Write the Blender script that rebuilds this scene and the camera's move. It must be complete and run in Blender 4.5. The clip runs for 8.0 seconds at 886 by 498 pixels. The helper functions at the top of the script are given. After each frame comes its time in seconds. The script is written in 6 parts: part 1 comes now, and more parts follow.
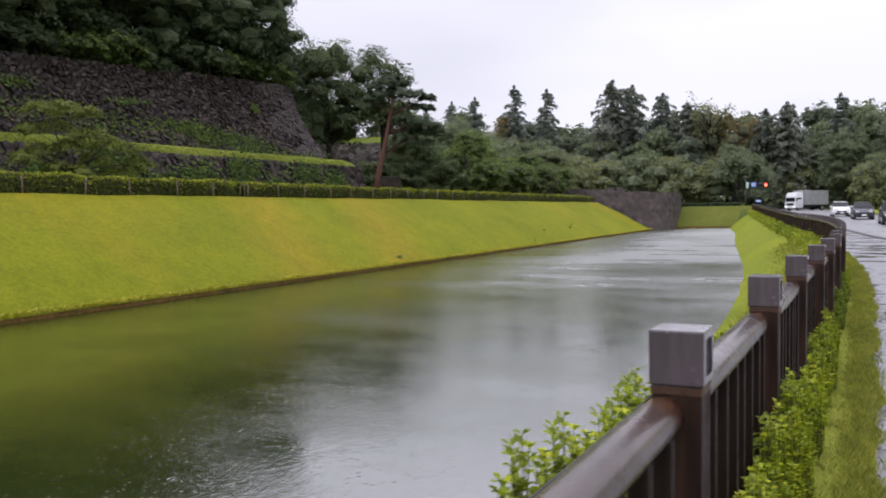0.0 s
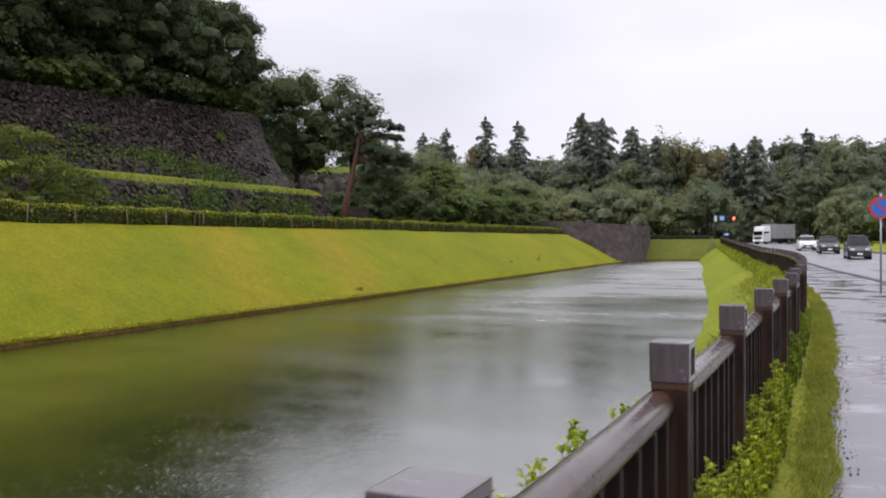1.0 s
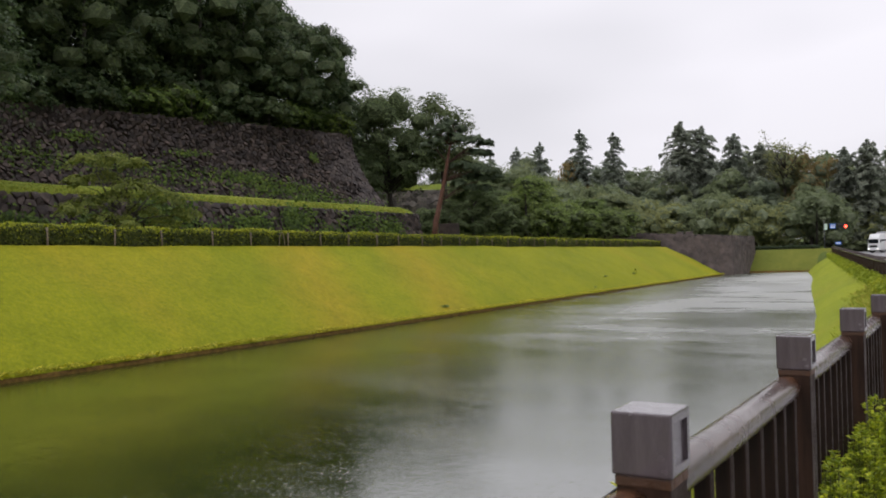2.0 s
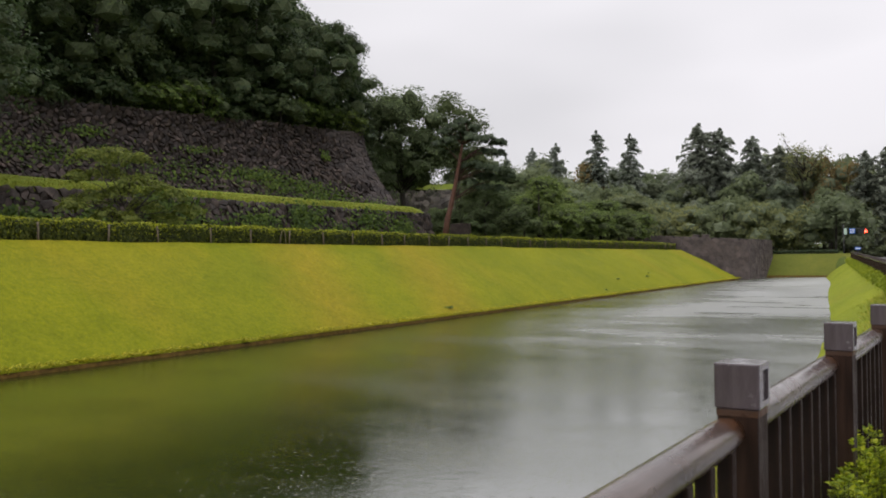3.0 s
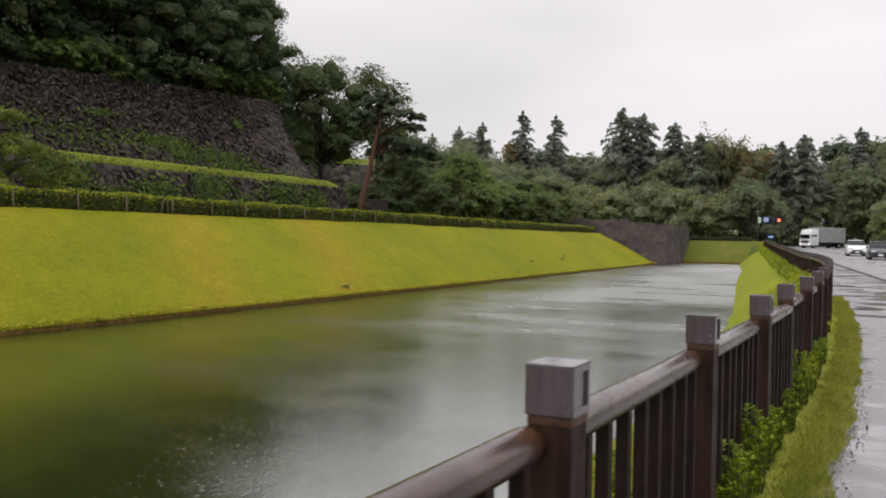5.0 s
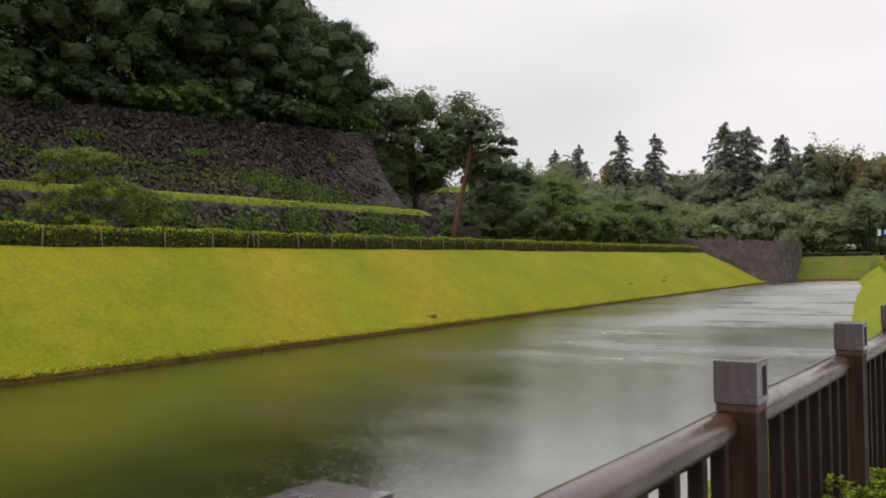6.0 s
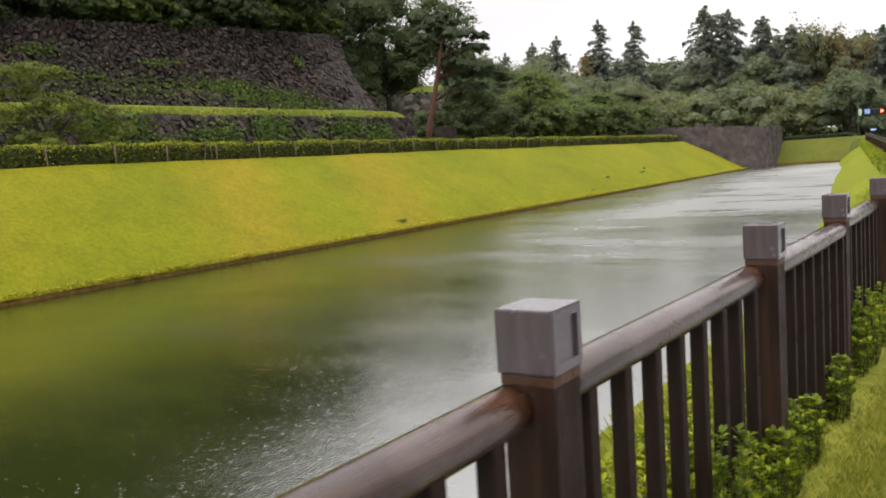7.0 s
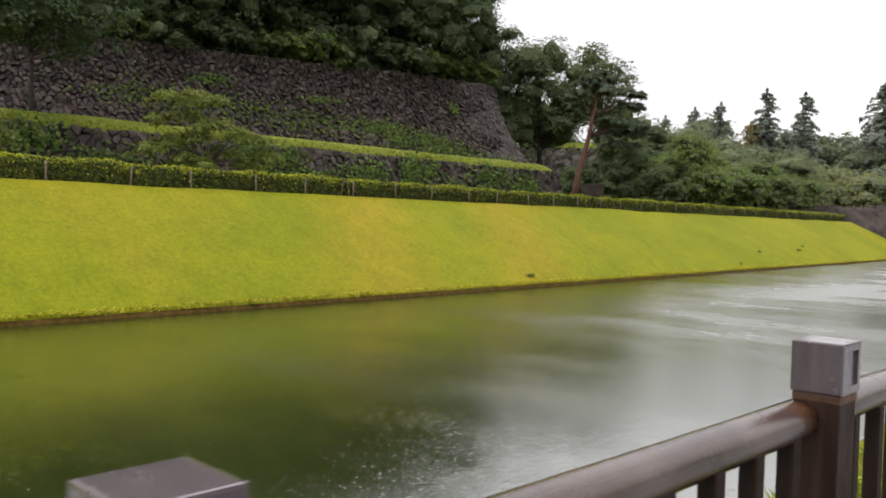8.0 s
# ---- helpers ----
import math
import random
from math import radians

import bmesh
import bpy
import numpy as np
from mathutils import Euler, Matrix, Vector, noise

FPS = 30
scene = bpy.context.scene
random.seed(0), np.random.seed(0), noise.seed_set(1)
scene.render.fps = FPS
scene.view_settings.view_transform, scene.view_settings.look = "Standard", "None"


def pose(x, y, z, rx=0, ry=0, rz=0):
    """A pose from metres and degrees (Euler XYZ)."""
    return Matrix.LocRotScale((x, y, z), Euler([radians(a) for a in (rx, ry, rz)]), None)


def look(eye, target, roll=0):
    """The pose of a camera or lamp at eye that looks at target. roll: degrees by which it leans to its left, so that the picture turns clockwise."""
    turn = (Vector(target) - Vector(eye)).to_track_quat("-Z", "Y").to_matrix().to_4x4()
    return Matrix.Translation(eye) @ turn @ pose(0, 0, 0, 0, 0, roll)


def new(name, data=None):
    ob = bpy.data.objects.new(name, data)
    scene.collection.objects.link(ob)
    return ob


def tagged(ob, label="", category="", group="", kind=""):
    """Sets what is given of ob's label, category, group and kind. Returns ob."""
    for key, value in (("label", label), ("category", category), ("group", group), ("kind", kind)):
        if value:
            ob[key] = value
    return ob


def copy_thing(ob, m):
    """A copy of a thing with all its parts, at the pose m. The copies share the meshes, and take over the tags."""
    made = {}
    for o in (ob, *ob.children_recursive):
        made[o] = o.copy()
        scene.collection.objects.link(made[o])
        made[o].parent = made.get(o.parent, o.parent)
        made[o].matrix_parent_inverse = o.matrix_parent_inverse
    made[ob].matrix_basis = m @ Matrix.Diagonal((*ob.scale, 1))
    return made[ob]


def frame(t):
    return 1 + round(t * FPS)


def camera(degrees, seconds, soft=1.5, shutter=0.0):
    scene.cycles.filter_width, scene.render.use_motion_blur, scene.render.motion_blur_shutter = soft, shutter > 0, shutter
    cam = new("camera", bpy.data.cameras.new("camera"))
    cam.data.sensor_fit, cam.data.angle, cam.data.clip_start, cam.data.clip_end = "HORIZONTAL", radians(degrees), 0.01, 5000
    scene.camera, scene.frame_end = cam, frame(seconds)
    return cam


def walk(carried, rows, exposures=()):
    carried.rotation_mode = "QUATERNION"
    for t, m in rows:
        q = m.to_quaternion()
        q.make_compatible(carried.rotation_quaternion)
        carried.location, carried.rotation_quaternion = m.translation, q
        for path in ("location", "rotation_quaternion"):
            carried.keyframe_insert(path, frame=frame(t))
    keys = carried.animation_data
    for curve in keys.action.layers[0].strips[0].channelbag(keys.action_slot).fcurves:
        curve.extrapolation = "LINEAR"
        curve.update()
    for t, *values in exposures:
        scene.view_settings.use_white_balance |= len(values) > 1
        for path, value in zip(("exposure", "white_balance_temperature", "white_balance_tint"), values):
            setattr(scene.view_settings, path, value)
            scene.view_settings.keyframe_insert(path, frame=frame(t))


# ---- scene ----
cam = camera(55.4, 8.0, soft=1.8, shutter=0.3)
PATH = [
    (0, (0.397, -0.223, 1.409), (-0.507, 1.559, 1.318), -0.76),
    (0.5, (0.445, 0.316, 1.424), (-0.41, 2.121, 1.319), -0.86),
    (1, (0.483, 0.81, 1.442), (-0.364, 2.621, 1.423), -0.3),
    (1.5, (0.548, 1.38, 1.428), (-0.342, 3.171, 1.445), 1.26),
    (1.7, (0.55, 1.576, 1.434), (-0.449, 3.31, 1.439), -0.32),
    (2.8, (0.595, 2.719, 1.431), (-0.496, 4.395, 1.478), -1.82),
    (3, (0.596, 2.882, 1.41), (-0.488, 4.561, 1.434), -0.7),
    (3.5, (0.574, 3.479, 1.406), (-0.512, 5.159, 1.418), -0.51),
    (4, (0.647, 4.012, 1.398), (-0.426, 5.701, 1.385), -0.72),
    (4.2, (0.656, 4.24, 1.37), (-0.388, 5.944, 1.271), -0.75),
    (5.3, (0.758, 5.579, 1.405), (-0.175, 7.348, 1.405), 1.11),
    (5.5, (0.75, 5.828, 1.374), (-0.246, 7.562, 1.379), 0.99),
    (6, (0.741, 6.428, 1.379), (-0.406, 8.066, 1.415), -0.98),
    (6.5, (0.834, 6.916, 1.369), (-0.333, 8.532, 1.209), -1.96),
    (7, (0.794, 7.544, 1.367), (-0.328, 9.188, 1.169), -3.83),
    (7.5, (0.807, 8.069, 1.359), (-0.503, 9.576, 1.257), -0.08),
    (8, (0.795, 8.593, 1.351), (-0.593, 10.031, 1.28), 1.52),
]
walk(cam, [(t, look(e, g, r)) for t, e, g, r in PATH],
     [(0.0, 0.33, 6080, 16), (1.5, 0.25, 6350, 13), (3.5, 0.16, 6600, 10), (5.5, 0.18, 6700, 11), (6.5, 0.36, 6650, 10), (7.0, 0.62, 6750, 11), (7.5, 0.66, 6650, 10), (8.0, 0.66, 6600, 10)])

# ---------------- overcast sky and one broad sun ----------------
SUN_EL, SUN_AZ = radians(58), radians(200)
world = bpy.data.worlds.new("overcast")
scene.world = world
world.use_nodes = True
wn, wl = world.node_tree.nodes, world.node_tree.links
bg = wn["Background"]
sky = wn.new("ShaderNodeTexSky")
sky.sky_type = "NISHITA"
sky.sun_disc = False
sky.sun_elevation, sky.sun_rotation = SUN_EL, SUN_AZ
sky_dim = wn.new("ShaderNodeVectorMath")
sky_dim.operation = "SCALE"
sky_dim.inputs["Scale"].default_value = 0.10
wl.new(sky.outputs[0], sky_dim.inputs[0])
wco = wn.new("ShaderNodeTexCoord")
wmap = wn.new("ShaderNodeMapping")
wmap.inputs["Scale"].default_value = (1.0, 1.0, 3.2)
wl.new(wco.outputs["Generated"], wmap.inputs["Vector"])
cloud = wn.new("ShaderNodeTexNoise")
cloud.inputs["Scale"].default_value = 1.3
cloud.inputs["Detail"].default_value = 3.0
cloud.inputs["Roughness"].default_value = 0.45
wl.new(wmap.outputs[0], cloud.inputs["Vector"])
cramp = wn.new("ShaderNodeValToRGB")
cramp.color_ramp.elements[0].position, cramp.color_ramp.elements[1].position = 0.36, 0.64
cramp.color_ramp.elements[0].color = (0.73, 0.722, 0.75, 1)
cramp.color_ramp.elements[1].color = (1.01, 0.985, 1.03, 1)
wl.new(cloud.outputs["Fac"], cramp.inputs[0])
wmix = wn.new("ShaderNodeMix")
wmix.data_type = "RGBA"
wmix.inputs["Factor"].default_value = 0.93
wl.new(sky_dim.outputs[0], wmix.inputs["A"])
wl.new(cramp.outputs[0], wmix.inputs["B"])
# an overcast sky grows brighter towards the zenith
wsep = wn.new("ShaderNodeSeparateXYZ")
wl.new(wco.outputs["Generated"], wsep.inputs[0])
wup = wn.new("ShaderNodeMapRange")
wup.inputs["From Min"].default_value, wup.inputs["From Max"].default_value = 0.0, 1.0
wup.inputs["To Min"].default_value, wup.inputs["To Max"].default_value = 0.78, 2.45
wsq = wn.new("ShaderNodeMath")
wsq.operation = "MULTIPLY"
wl.new(wsep.outputs["Z"], wsq.inputs[0])
wl.new(wsep.outputs["Z"], wsq.inputs[1])
wl.new(wsq.outputs[0], wup.inputs["Value"])
wlit = wn.new("ShaderNodeVectorMath")
wlit.operation = "SCALE"
wl.new(wmix.outputs["Result"], wlit.inputs[0])
wl.new(wup.outputs[0], wlit.inputs["Scale"])
wl.new(wlit.outputs[0], bg.inputs["Color"])
bg.inputs["Strength"].default_value = 1.0

sun_data = bpy.data.lights.new("sun", "SUN")
sun_data.energy, sun_data.angle, sun_data.color = 0.8, radians(40), (1.0, 0.96, 0.90)
sun = new("sun", sun_data)
sun.matrix_basis = look((math.sin(SUN_AZ) * math.cos(SUN_EL) * 90, math.cos(SUN_AZ) * math.cos(SUN_EL) * 90, math.sin(SUN_EL) * 90), (0, 0, 0))


# ---------------- materials ----------------
class Nodes:
    """A node material under construction."""

    def __init__(self, name):
        self.m = bpy.data.materials.new(name)
        self.m.use_nodes = True
        self.n, self.l = self.m.node_tree.nodes, self.m.node_tree.links
        self.p = self.n["Principled BSDF"]
        self.tc = self.n.new("ShaderNodeTexCoord").outputs["Object"]

    def coords(self, scale):
        q = self.n.new("ShaderNodeMapping")
        q.inputs["Scale"].default_value = scale
        self.l.new(self.tc, q.inputs["Vector"])
        return q.outputs[0]

    def noise(self, scale, detail=4.0, rough=0.55, stretch=None):
        q = self.n.new("ShaderNodeTexNoise")
        q.inputs["Scale"].default_value, q.inputs["Detail"].default_value, q.inputs["Roughness"].default_value = scale, detail, rough
        self.l.new(self.coords(stretch) if stretch else self.tc, q.inputs["Vector"])
        return q.outputs["Fac"]

    def ramp(self, fac, stops):
        q = self.n.new("ShaderNodeValToRGB")
        e = q.color_ramp.elements
        while len(e) < len(stops):
            e.new(0.5)
        for k, (pos, col) in zip(e, stops):
            k.position, k.color = pos, (*col, 1) if len(col) == 3 else col
        self.l.new(fac, q.inputs[0])
        return q.outputs[0]

    def mix(self, fac, a, b, how="MIX"):
        q = self.n.new("ShaderNodeMix")
        q.data_type, q.blend_type = "RGBA", how
        for key, v in (("Factor", fac), ("A", a), ("B", b)):
            if isinstance(v, (int, float)):
                q.inputs[key].default_value = v
            elif isinstance(v, tuple):
                q.inputs[key].default_value = (*v, 1)
            else:
                self.l.new(v, q.inputs[key])
        return q.outputs["Result"]

    def math(self, how, a, b=0.0):
        q = self.n.new("ShaderNodeMath")
        q.operation = how
        for k, v in enumerate((a, b)):
            if isinstance(v, (int, float)):
                q.inputs[k].default_value = v
            else:
                self.l.new(v, q.inputs[k])
        return q.outputs[0]

    def bump(self, height, strength, distance=0.02, under=None):
        q = self.n.new("ShaderNodeBump")
        q.inputs["Strength"].default_value, q.inputs["Distance"].default_value = strength, distance
        self.l.new(height, q.inputs["Height"])
        if under is not None:
            self.l.new(under, q.inputs["Normal"])
        return q.outputs[0]

    def done(self, color=None, rough=None, normal=None, metal=0.0, ior=None, spec=None):
        for key, v in (("Base Color", color), ("Roughness", rough), ("Normal", normal), ("Metallic", metal), ("IOR", ior), ("Specular IOR Level", spec)):
            if v is None:
                continue
            if isinstance(v, (int, float)):
                self.p.inputs[key].default_value = v
            elif isinstance(v, tuple):
                self.p.inputs[key].default_value = (*v, 1)
            else:
                self.l.new(v, self.p.inputs[key])
        return self.m


def surface(name, dark, light, scale=3.0, rough=(0.5, 0.8), relief=0.3, fine=40.0, stretch=None, depth=0.01, spread=(0.3, 0.7), each=0.0, spec=None):
    """A worn surface: two scales of colour, a grain and a relief."""
    k = Nodes(name)
    big, small = k.noise(scale, 5, 0.6, stretch), k.noise(fine, 3, 0.6, stretch)
    col = k.ramp(big, [(spread[0], dark), (spread[1], light)])
    col = k.mix(0.28, col, k.ramp(small, [(0.25, (0.25, 0.25, 0.25)), (0.75, (1.0, 1.0, 1.0))]), "MULTIPLY")
    if each:
        info = k.n.new("ShaderNodeObjectInfo").outputs["Random"]
        isl = k.n.new("ShaderNodeNewGeometry").outputs["Random Per Island"]
        both = k.math("FRACT", k.math("ADD", info, isl))
        col = k.mix(each, col, k.ramp(both, [(0.0, (0.35, 0.34, 0.36)), (0.5, (0.8, 0.78, 0.78)), (1.0, (1.35, 1.28, 1.22))]), "MULTIPLY")
    ro = k.ramp(k.noise(scale * 2.3, 4), [(0.3, (rough[0],) * 3), (0.7, (rough[1],) * 3)])
    return k.done(col, ro, k.bump(k.math("ADD", small, k.math("MULTIPLY", big, 1.5)), relief, depth), spec=spec)


def leaves(name, dark, mid, light, through_light=0.25, gloss=0.6, spec=0.25, vary=1.0):
    """Foliage: every leaf its own shade, every plant its own, light passing through."""
    k = Nodes(name)
    isl = k.n.new("ShaderNodeNewGeometry").outputs["Random Per Island"]
    info = k.n.new("ShaderNodeObjectInfo").outputs["Random"]
    col = k.ramp(isl, [(0.0, dark), (0.55, mid), (1.0, light)])
    col = k.mix(0.5 * vary, col, k.ramp(info, [(0.0, (0.55, 0.62, 0.6)), (0.5, (0.9, 0.95, 0.85)), (1.0, (1.3, 1.15, 0.85))]), "MULTIPLY")
    col = k.mix(0.45 * vary, col, k.ramp(k.noise(0.55, 3), [(0.3, (0.45, 0.5, 0.5)), (0.7, (1.15, 1.1, 1.0))]), "MULTIPLY")
    k.done(col, gloss, spec=spec)
    tr = k.n.new("ShaderNodeBsdfTranslucent")
    k.l.new(col, tr.inputs["Color"])
    mx = k.n.new("ShaderNodeMixShader")
    mx.inputs[0].default_value = through_light
    k.l.new(k.p.outputs[0], mx.inputs[1])
    k.l.new(tr.outputs[0], mx.inputs[2])
    k.l.new(mx.outputs[0], k.n["Material Output"].inputs["Surface"])
    return k.m


def plain(name, color, rough=0.5, metal=0.0, emit=0.0):
    k = Nodes(name)
    col = k.mix(0.25, color, k.ramp(k.noise(14, 4), [(0.3, (0.55, 0.55, 0.55)), (0.7, (1.1, 1.1, 1.1))]), "MULTIPLY")
    k.done(col, rough, None, metal)
    if emit:
        k.p.inputs["Emission Color"].default_value, k.p.inputs["Emission Strength"].default_value = (*color, 1), emit
    return k.m


def water_material():
    """Murky water: swell, wind ripples and rain rings; the far reach lies open to the wind and is rougher, the lawn's foot is sheltered."""
    k = Nodes("moat_water")
    swell = k.noise(1.3, 3, 0.5, (1.0, 0.6, 1.0))
    ripple = k.noise(8.5, 3, 0.6, (1.0, 0.8, 1.0))
    sep = k.n.new("ShaderNodeSeparateXYZ")
    k.l.new(k.tc, sep.inputs[0])
    reach = k.math("ADD", k.math("MULTIPLY", sep.outputs["Y"], 0.01), k.math("MULTIPLY", k.noise(0.09, 3, 0.6, (1.0, 1.6, 1.0)), 0.3))
    wind = k.ramp(reach, [(0.32, (0.0, 0.0, 0.0)), (0.52, (0.35, 0.35, 0.35)), (0.76, (0.6, 0.6, 0.6)), (1.0, (1, 1, 1))])
    breeze = k.ramp(reach, [(0.22, (0.0, 0.0, 0.0)), (0.46, (0.55, 0.55, 0.55)), (0.72, (0.75, 0.75, 0.75)), (1.0, (0.9, 0.9, 0.9))])
    lee = k.math("ADD", sep.outputs["X"], k.math("ADD", 17.69, k.math("MULTIPLY", sep.outputs["Y"], 0.047)))
    shelter = k.ramp(k.math("MULTIPLY", lee, 0.125), [(0.0, (0.08, 0.08, 0.08)), (0.35, (0.3, 0.3, 0.3)), (1.0, (1, 1, 1))])
    wind, breeze = k.math("MULTIPLY", wind, shelter), k.math("MULTIPLY", breeze, shelter)
    patch = k.ramp(k.noise(0.10, 3, 0.55, (1.0, 0.7, 1.0)), [(0.36, (0.3, 0.3, 0.3)), (0.64, (1, 1, 1))])
    rings = None
    for scale, keep in ((4.6, 0.4), (8.0, 0.45)):
        drops = k.n.new("ShaderNodeTexVoronoi")
        drops.inputs["Scale"].default_value = scale
        k.l.new(k.tc, drops.inputs["Vector"])
        pick = k.n.new("ShaderNodeSeparateColor")
        k.l.new(drops.outputs["Color"], pick.inputs[0])
        wave = k.math("SINE", k.math("MULTIPLY", drops.outputs["Distance"], 30.0))
        fade = k.ramp(drops.outputs["Distance"], [(0.0, (1, 1, 1)), (0.30, (0, 0, 0))])
        one = k.math("MULTIPLY", k.math("MULTIPLY", wave, fade), k.math("GREATER_THAN", pick.outputs[0], keep))
        rings = one if rings is None else k.math("ADD", rings, one)
    a = k.bump(swell, 0.05, 0.05)
    b = k.bump(k.math("MULTIPLY", ripple, patch), 0.20, 0.02, a)
    chop = k.noise(3.6, 4, 0.6, (0.7, 1.0, 1.0))
    gust = k.ramp(k.noise(0.30, 5, 0.7, (0.35, 1.0, 1.0)), [(0.40, (0.2, 0.2, 0.2)), (0.58, (1, 1, 1))])
    b = k.bump(k.math("MULTIPLY", chop, k.math("MULTIPLY", wind, gust)), 0.8, 0.05, b)
    long_ = k.noise(0.9, 5, 0.7, (0.35, 1.7, 1.0))
    far_ = k.ramp(reach, [(0.38, (0.0, 0.0, 0.0)), (0.66, (1, 1, 1))])
    b = k.bump(k.math("MULTIPLY", long_, k.math("MULTIPLY", far_, gust)), 0.48, 0.16, b)
    shower = k.ramp(k.noise(0.35, 4, 0.65, (0.7, 1.2, 1.0)), [(0.36, (0.25, 0.25, 0.25)), (0.60, (1, 1, 1))])
    b = k.bump(k.math("MULTIPLY", k.noise(34.0, 2, 0.6), shower), 0.42, 0.008, b)
    c = k.bump(k.math("MULTIPLY", rings, shower), 0.16, 0.012, b)
    hits = k.n.new("ShaderNodeTexVoronoi")
    hits.inputs["Scale"].default_value = 9.0
    k.l.new(k.tc, hits.inputs["Vector"])
    some = k.n.new("ShaderNodeSeparateColor")
    k.l.new(hits.outputs["Color"], some.inputs[0])
    splash = k.math("MULTIPLY", k.ramp(hits.outputs["Distance"], [(0.0, (0.3, 0.3, 0.3)), (0.09, (1, 1, 1)), (0.24, (0, 0, 0))]), k.math("GREATER_THAN", some.outputs[0], 0.25))
    c = k.bump(splash, 0.16, 0.012, c)
    col = k.ramp(k.noise(0.05, 3), [(0.35, (0.016, 0.023, 0.004)), (0.65, (0.024, 0.032, 0.005))])
    open_reach = k.ramp(reach, [(0.62, (0.0, 0.0, 0.0)), (1.0, (0.10, 0.10, 0.10))])
    rough = k.math("ADD", open_reach, k.math("ADD", k.math("MULTIPLY", breeze, k.math("ADD", 0.16, k.math("MULTIPLY", gust, 0.24))), k.ramp(k.noise(0.13, 3, 0.5, (1, 0.6, 1)), [(0.35, (0.045,) * 3), (0.65, (0.085,) * 3)])))
    return k.done(col, rough, c, ior=5.0)


def lawn_material(name, a, b, dry, amount, bands=()):
    """Grass in two tones with dry stains; bands are (y, width) of dry strips that run down the bank."""
    k = Nodes(name)
    big = k.noise(0.16, 4, 0.55)
    streak = k.noise(0.13, 3, 0.5, (0.35, 1.0, 0.35))
    fine = k.noise(26.0, 4, 0.7)
    col = k.ramp(big, [(0.32, a), (0.68, b)])
    col = k.mix(k.math("MULTIPLY", k.ramp(streak, [(0.53, (0, 0, 0)), (0.70, (1, 1, 1))]), amount), col, dry)
    if bands:
        sep = k.n.new("ShaderNodeSeparateXYZ")
        k.l.new(k.tc, sep.inputs[0])
        along = k.math("ADD", sep.outputs["Y"], k.math("ADD", k.math("MULTIPLY", sep.outputs["X"], 0.7), k.math("MULTIPLY", k.noise(0.5, 4, 0.6), 3.0)))
        for y, width in bands:
            near = k.math("DIVIDE", k.math("ABSOLUTE", k.math("SUBTRACT", along, y - 0.7 * 22.0 + 1.5)), width)
            col = k.mix(k.math("MULTIPLY", k.ramp(near, [(0.0, (1, 1, 1)), (1.0, (0, 0, 0))]), 0.5), col, dry)
    col = k.mix(0.75, col, k.ramp(k.noise(1.3, 6, 0.7), [(0.3, (0.74, 0.80, 0.62)), (0.7, (1.12, 1.08, 1.12))]), "MULTIPLY")
    col = k.mix(0.5, col, k.ramp(k.noise(7.0, 4, 0.7), [(0.36, (0.55, 0.62, 0.5)), (0.62, (1.12, 1.1, 1.1))]), "MULTIPLY")
    col = k.mix(0.55, col, k.ramp(fine, [(0.3, (0.45, 0.5, 0.4)), (0.7, (1.2, 1.18, 1.15))]), "MULTIPLY")
    return k.done(col, 0.85, k.bump(k.math("ADD", fine, k.math("MULTIPLY", k.noise(3.5, 4), 2.0)), 0.8, 0.04), spec=0.1)


def wet_asphalt(name, tone, puddle):
    """Wet asphalt: a thin film that scatters the sky, with long shallow mirror-like puddles."""
    k = Nodes(name)
    grit = k.noise(160.0, 2, 0.7)
    patch = k.noise(0.8, 4, 0.6, (0.7, 1.2, 1.0))
    col = k.ramp(k.noise(1.1, 5), [(0.3, tuple(c * 0.8 for c in tone)), (0.7, tone)])
    col = k.mix(0.3, col, k.ramp(grit, [(0.3, (0.5, 0.5, 0.5)), (0.7, (1.2, 1.2, 1.2))]), "MULTIPLY")
    wet = k.ramp(patch, [(puddle - 0.04, (0.05,) * 3), (puddle + 0.08, (0.42,) * 3)])
    rise = k.math("MULTIPLY", grit, k.ramp(patch, [(puddle - 0.03, (0.03,) * 3), (puddle + 0.05, (1.0,) * 3)]))
    return k.done(col, wet, k.bump(rise, 0.15, 0.003), ior=1.9)


M_WATER = water_material()
M_LAWN = lawn_material("lawn_grass", (0.164, 0.181, 0.0058), (0.222, 0.225, 0.0077), (0.325, 0.218, 0.020), 0.35, ((28.5, 3.2), (37.0, 3.6)))
M_BANK = lawn_material("rough_grass", (0.175, 0.212, 0.014), (0.255, 0.280, 0.020), (0.28, 0.25, 0.04), 0.5)
M_TERRACE = lawn_material("terrace_grass", (0.120, 0.155, 0.018), (0.185, 0.215, 0.026), (0.20, 0.19, 0.04), 0.5)
M_ENDBANK = lawn_material("olive_grass", (0.085, 0.100, 0.016), (0.135, 0.140, 0.024), (0.16, 0.14, 0.04), 0.5)
M_GROUND = lawn_material("ground_grass", (0.050, 0.075, 0.015), (0.090, 0.115, 0.025), (0.14, 0.12, 0.05), 0.5)
M_VERGE = lawn_material("verge_grass", (0.195, 0.228, 0.026), (0.300, 0.305, 0.046), (0.36, 0.30, 0.09), 0.6)
M_SOIL = surface("wet_soil_edge", (0.046, 0.026, 0.006), (0.135, 0.078, 0.017), 5, (0.7, 0.95), 0.8, 30, None, 0.04, spec=0.12)
M_PAVE = wet_asphalt("wet_pavement", (0.17, 0.165, 0.175), 0.45)
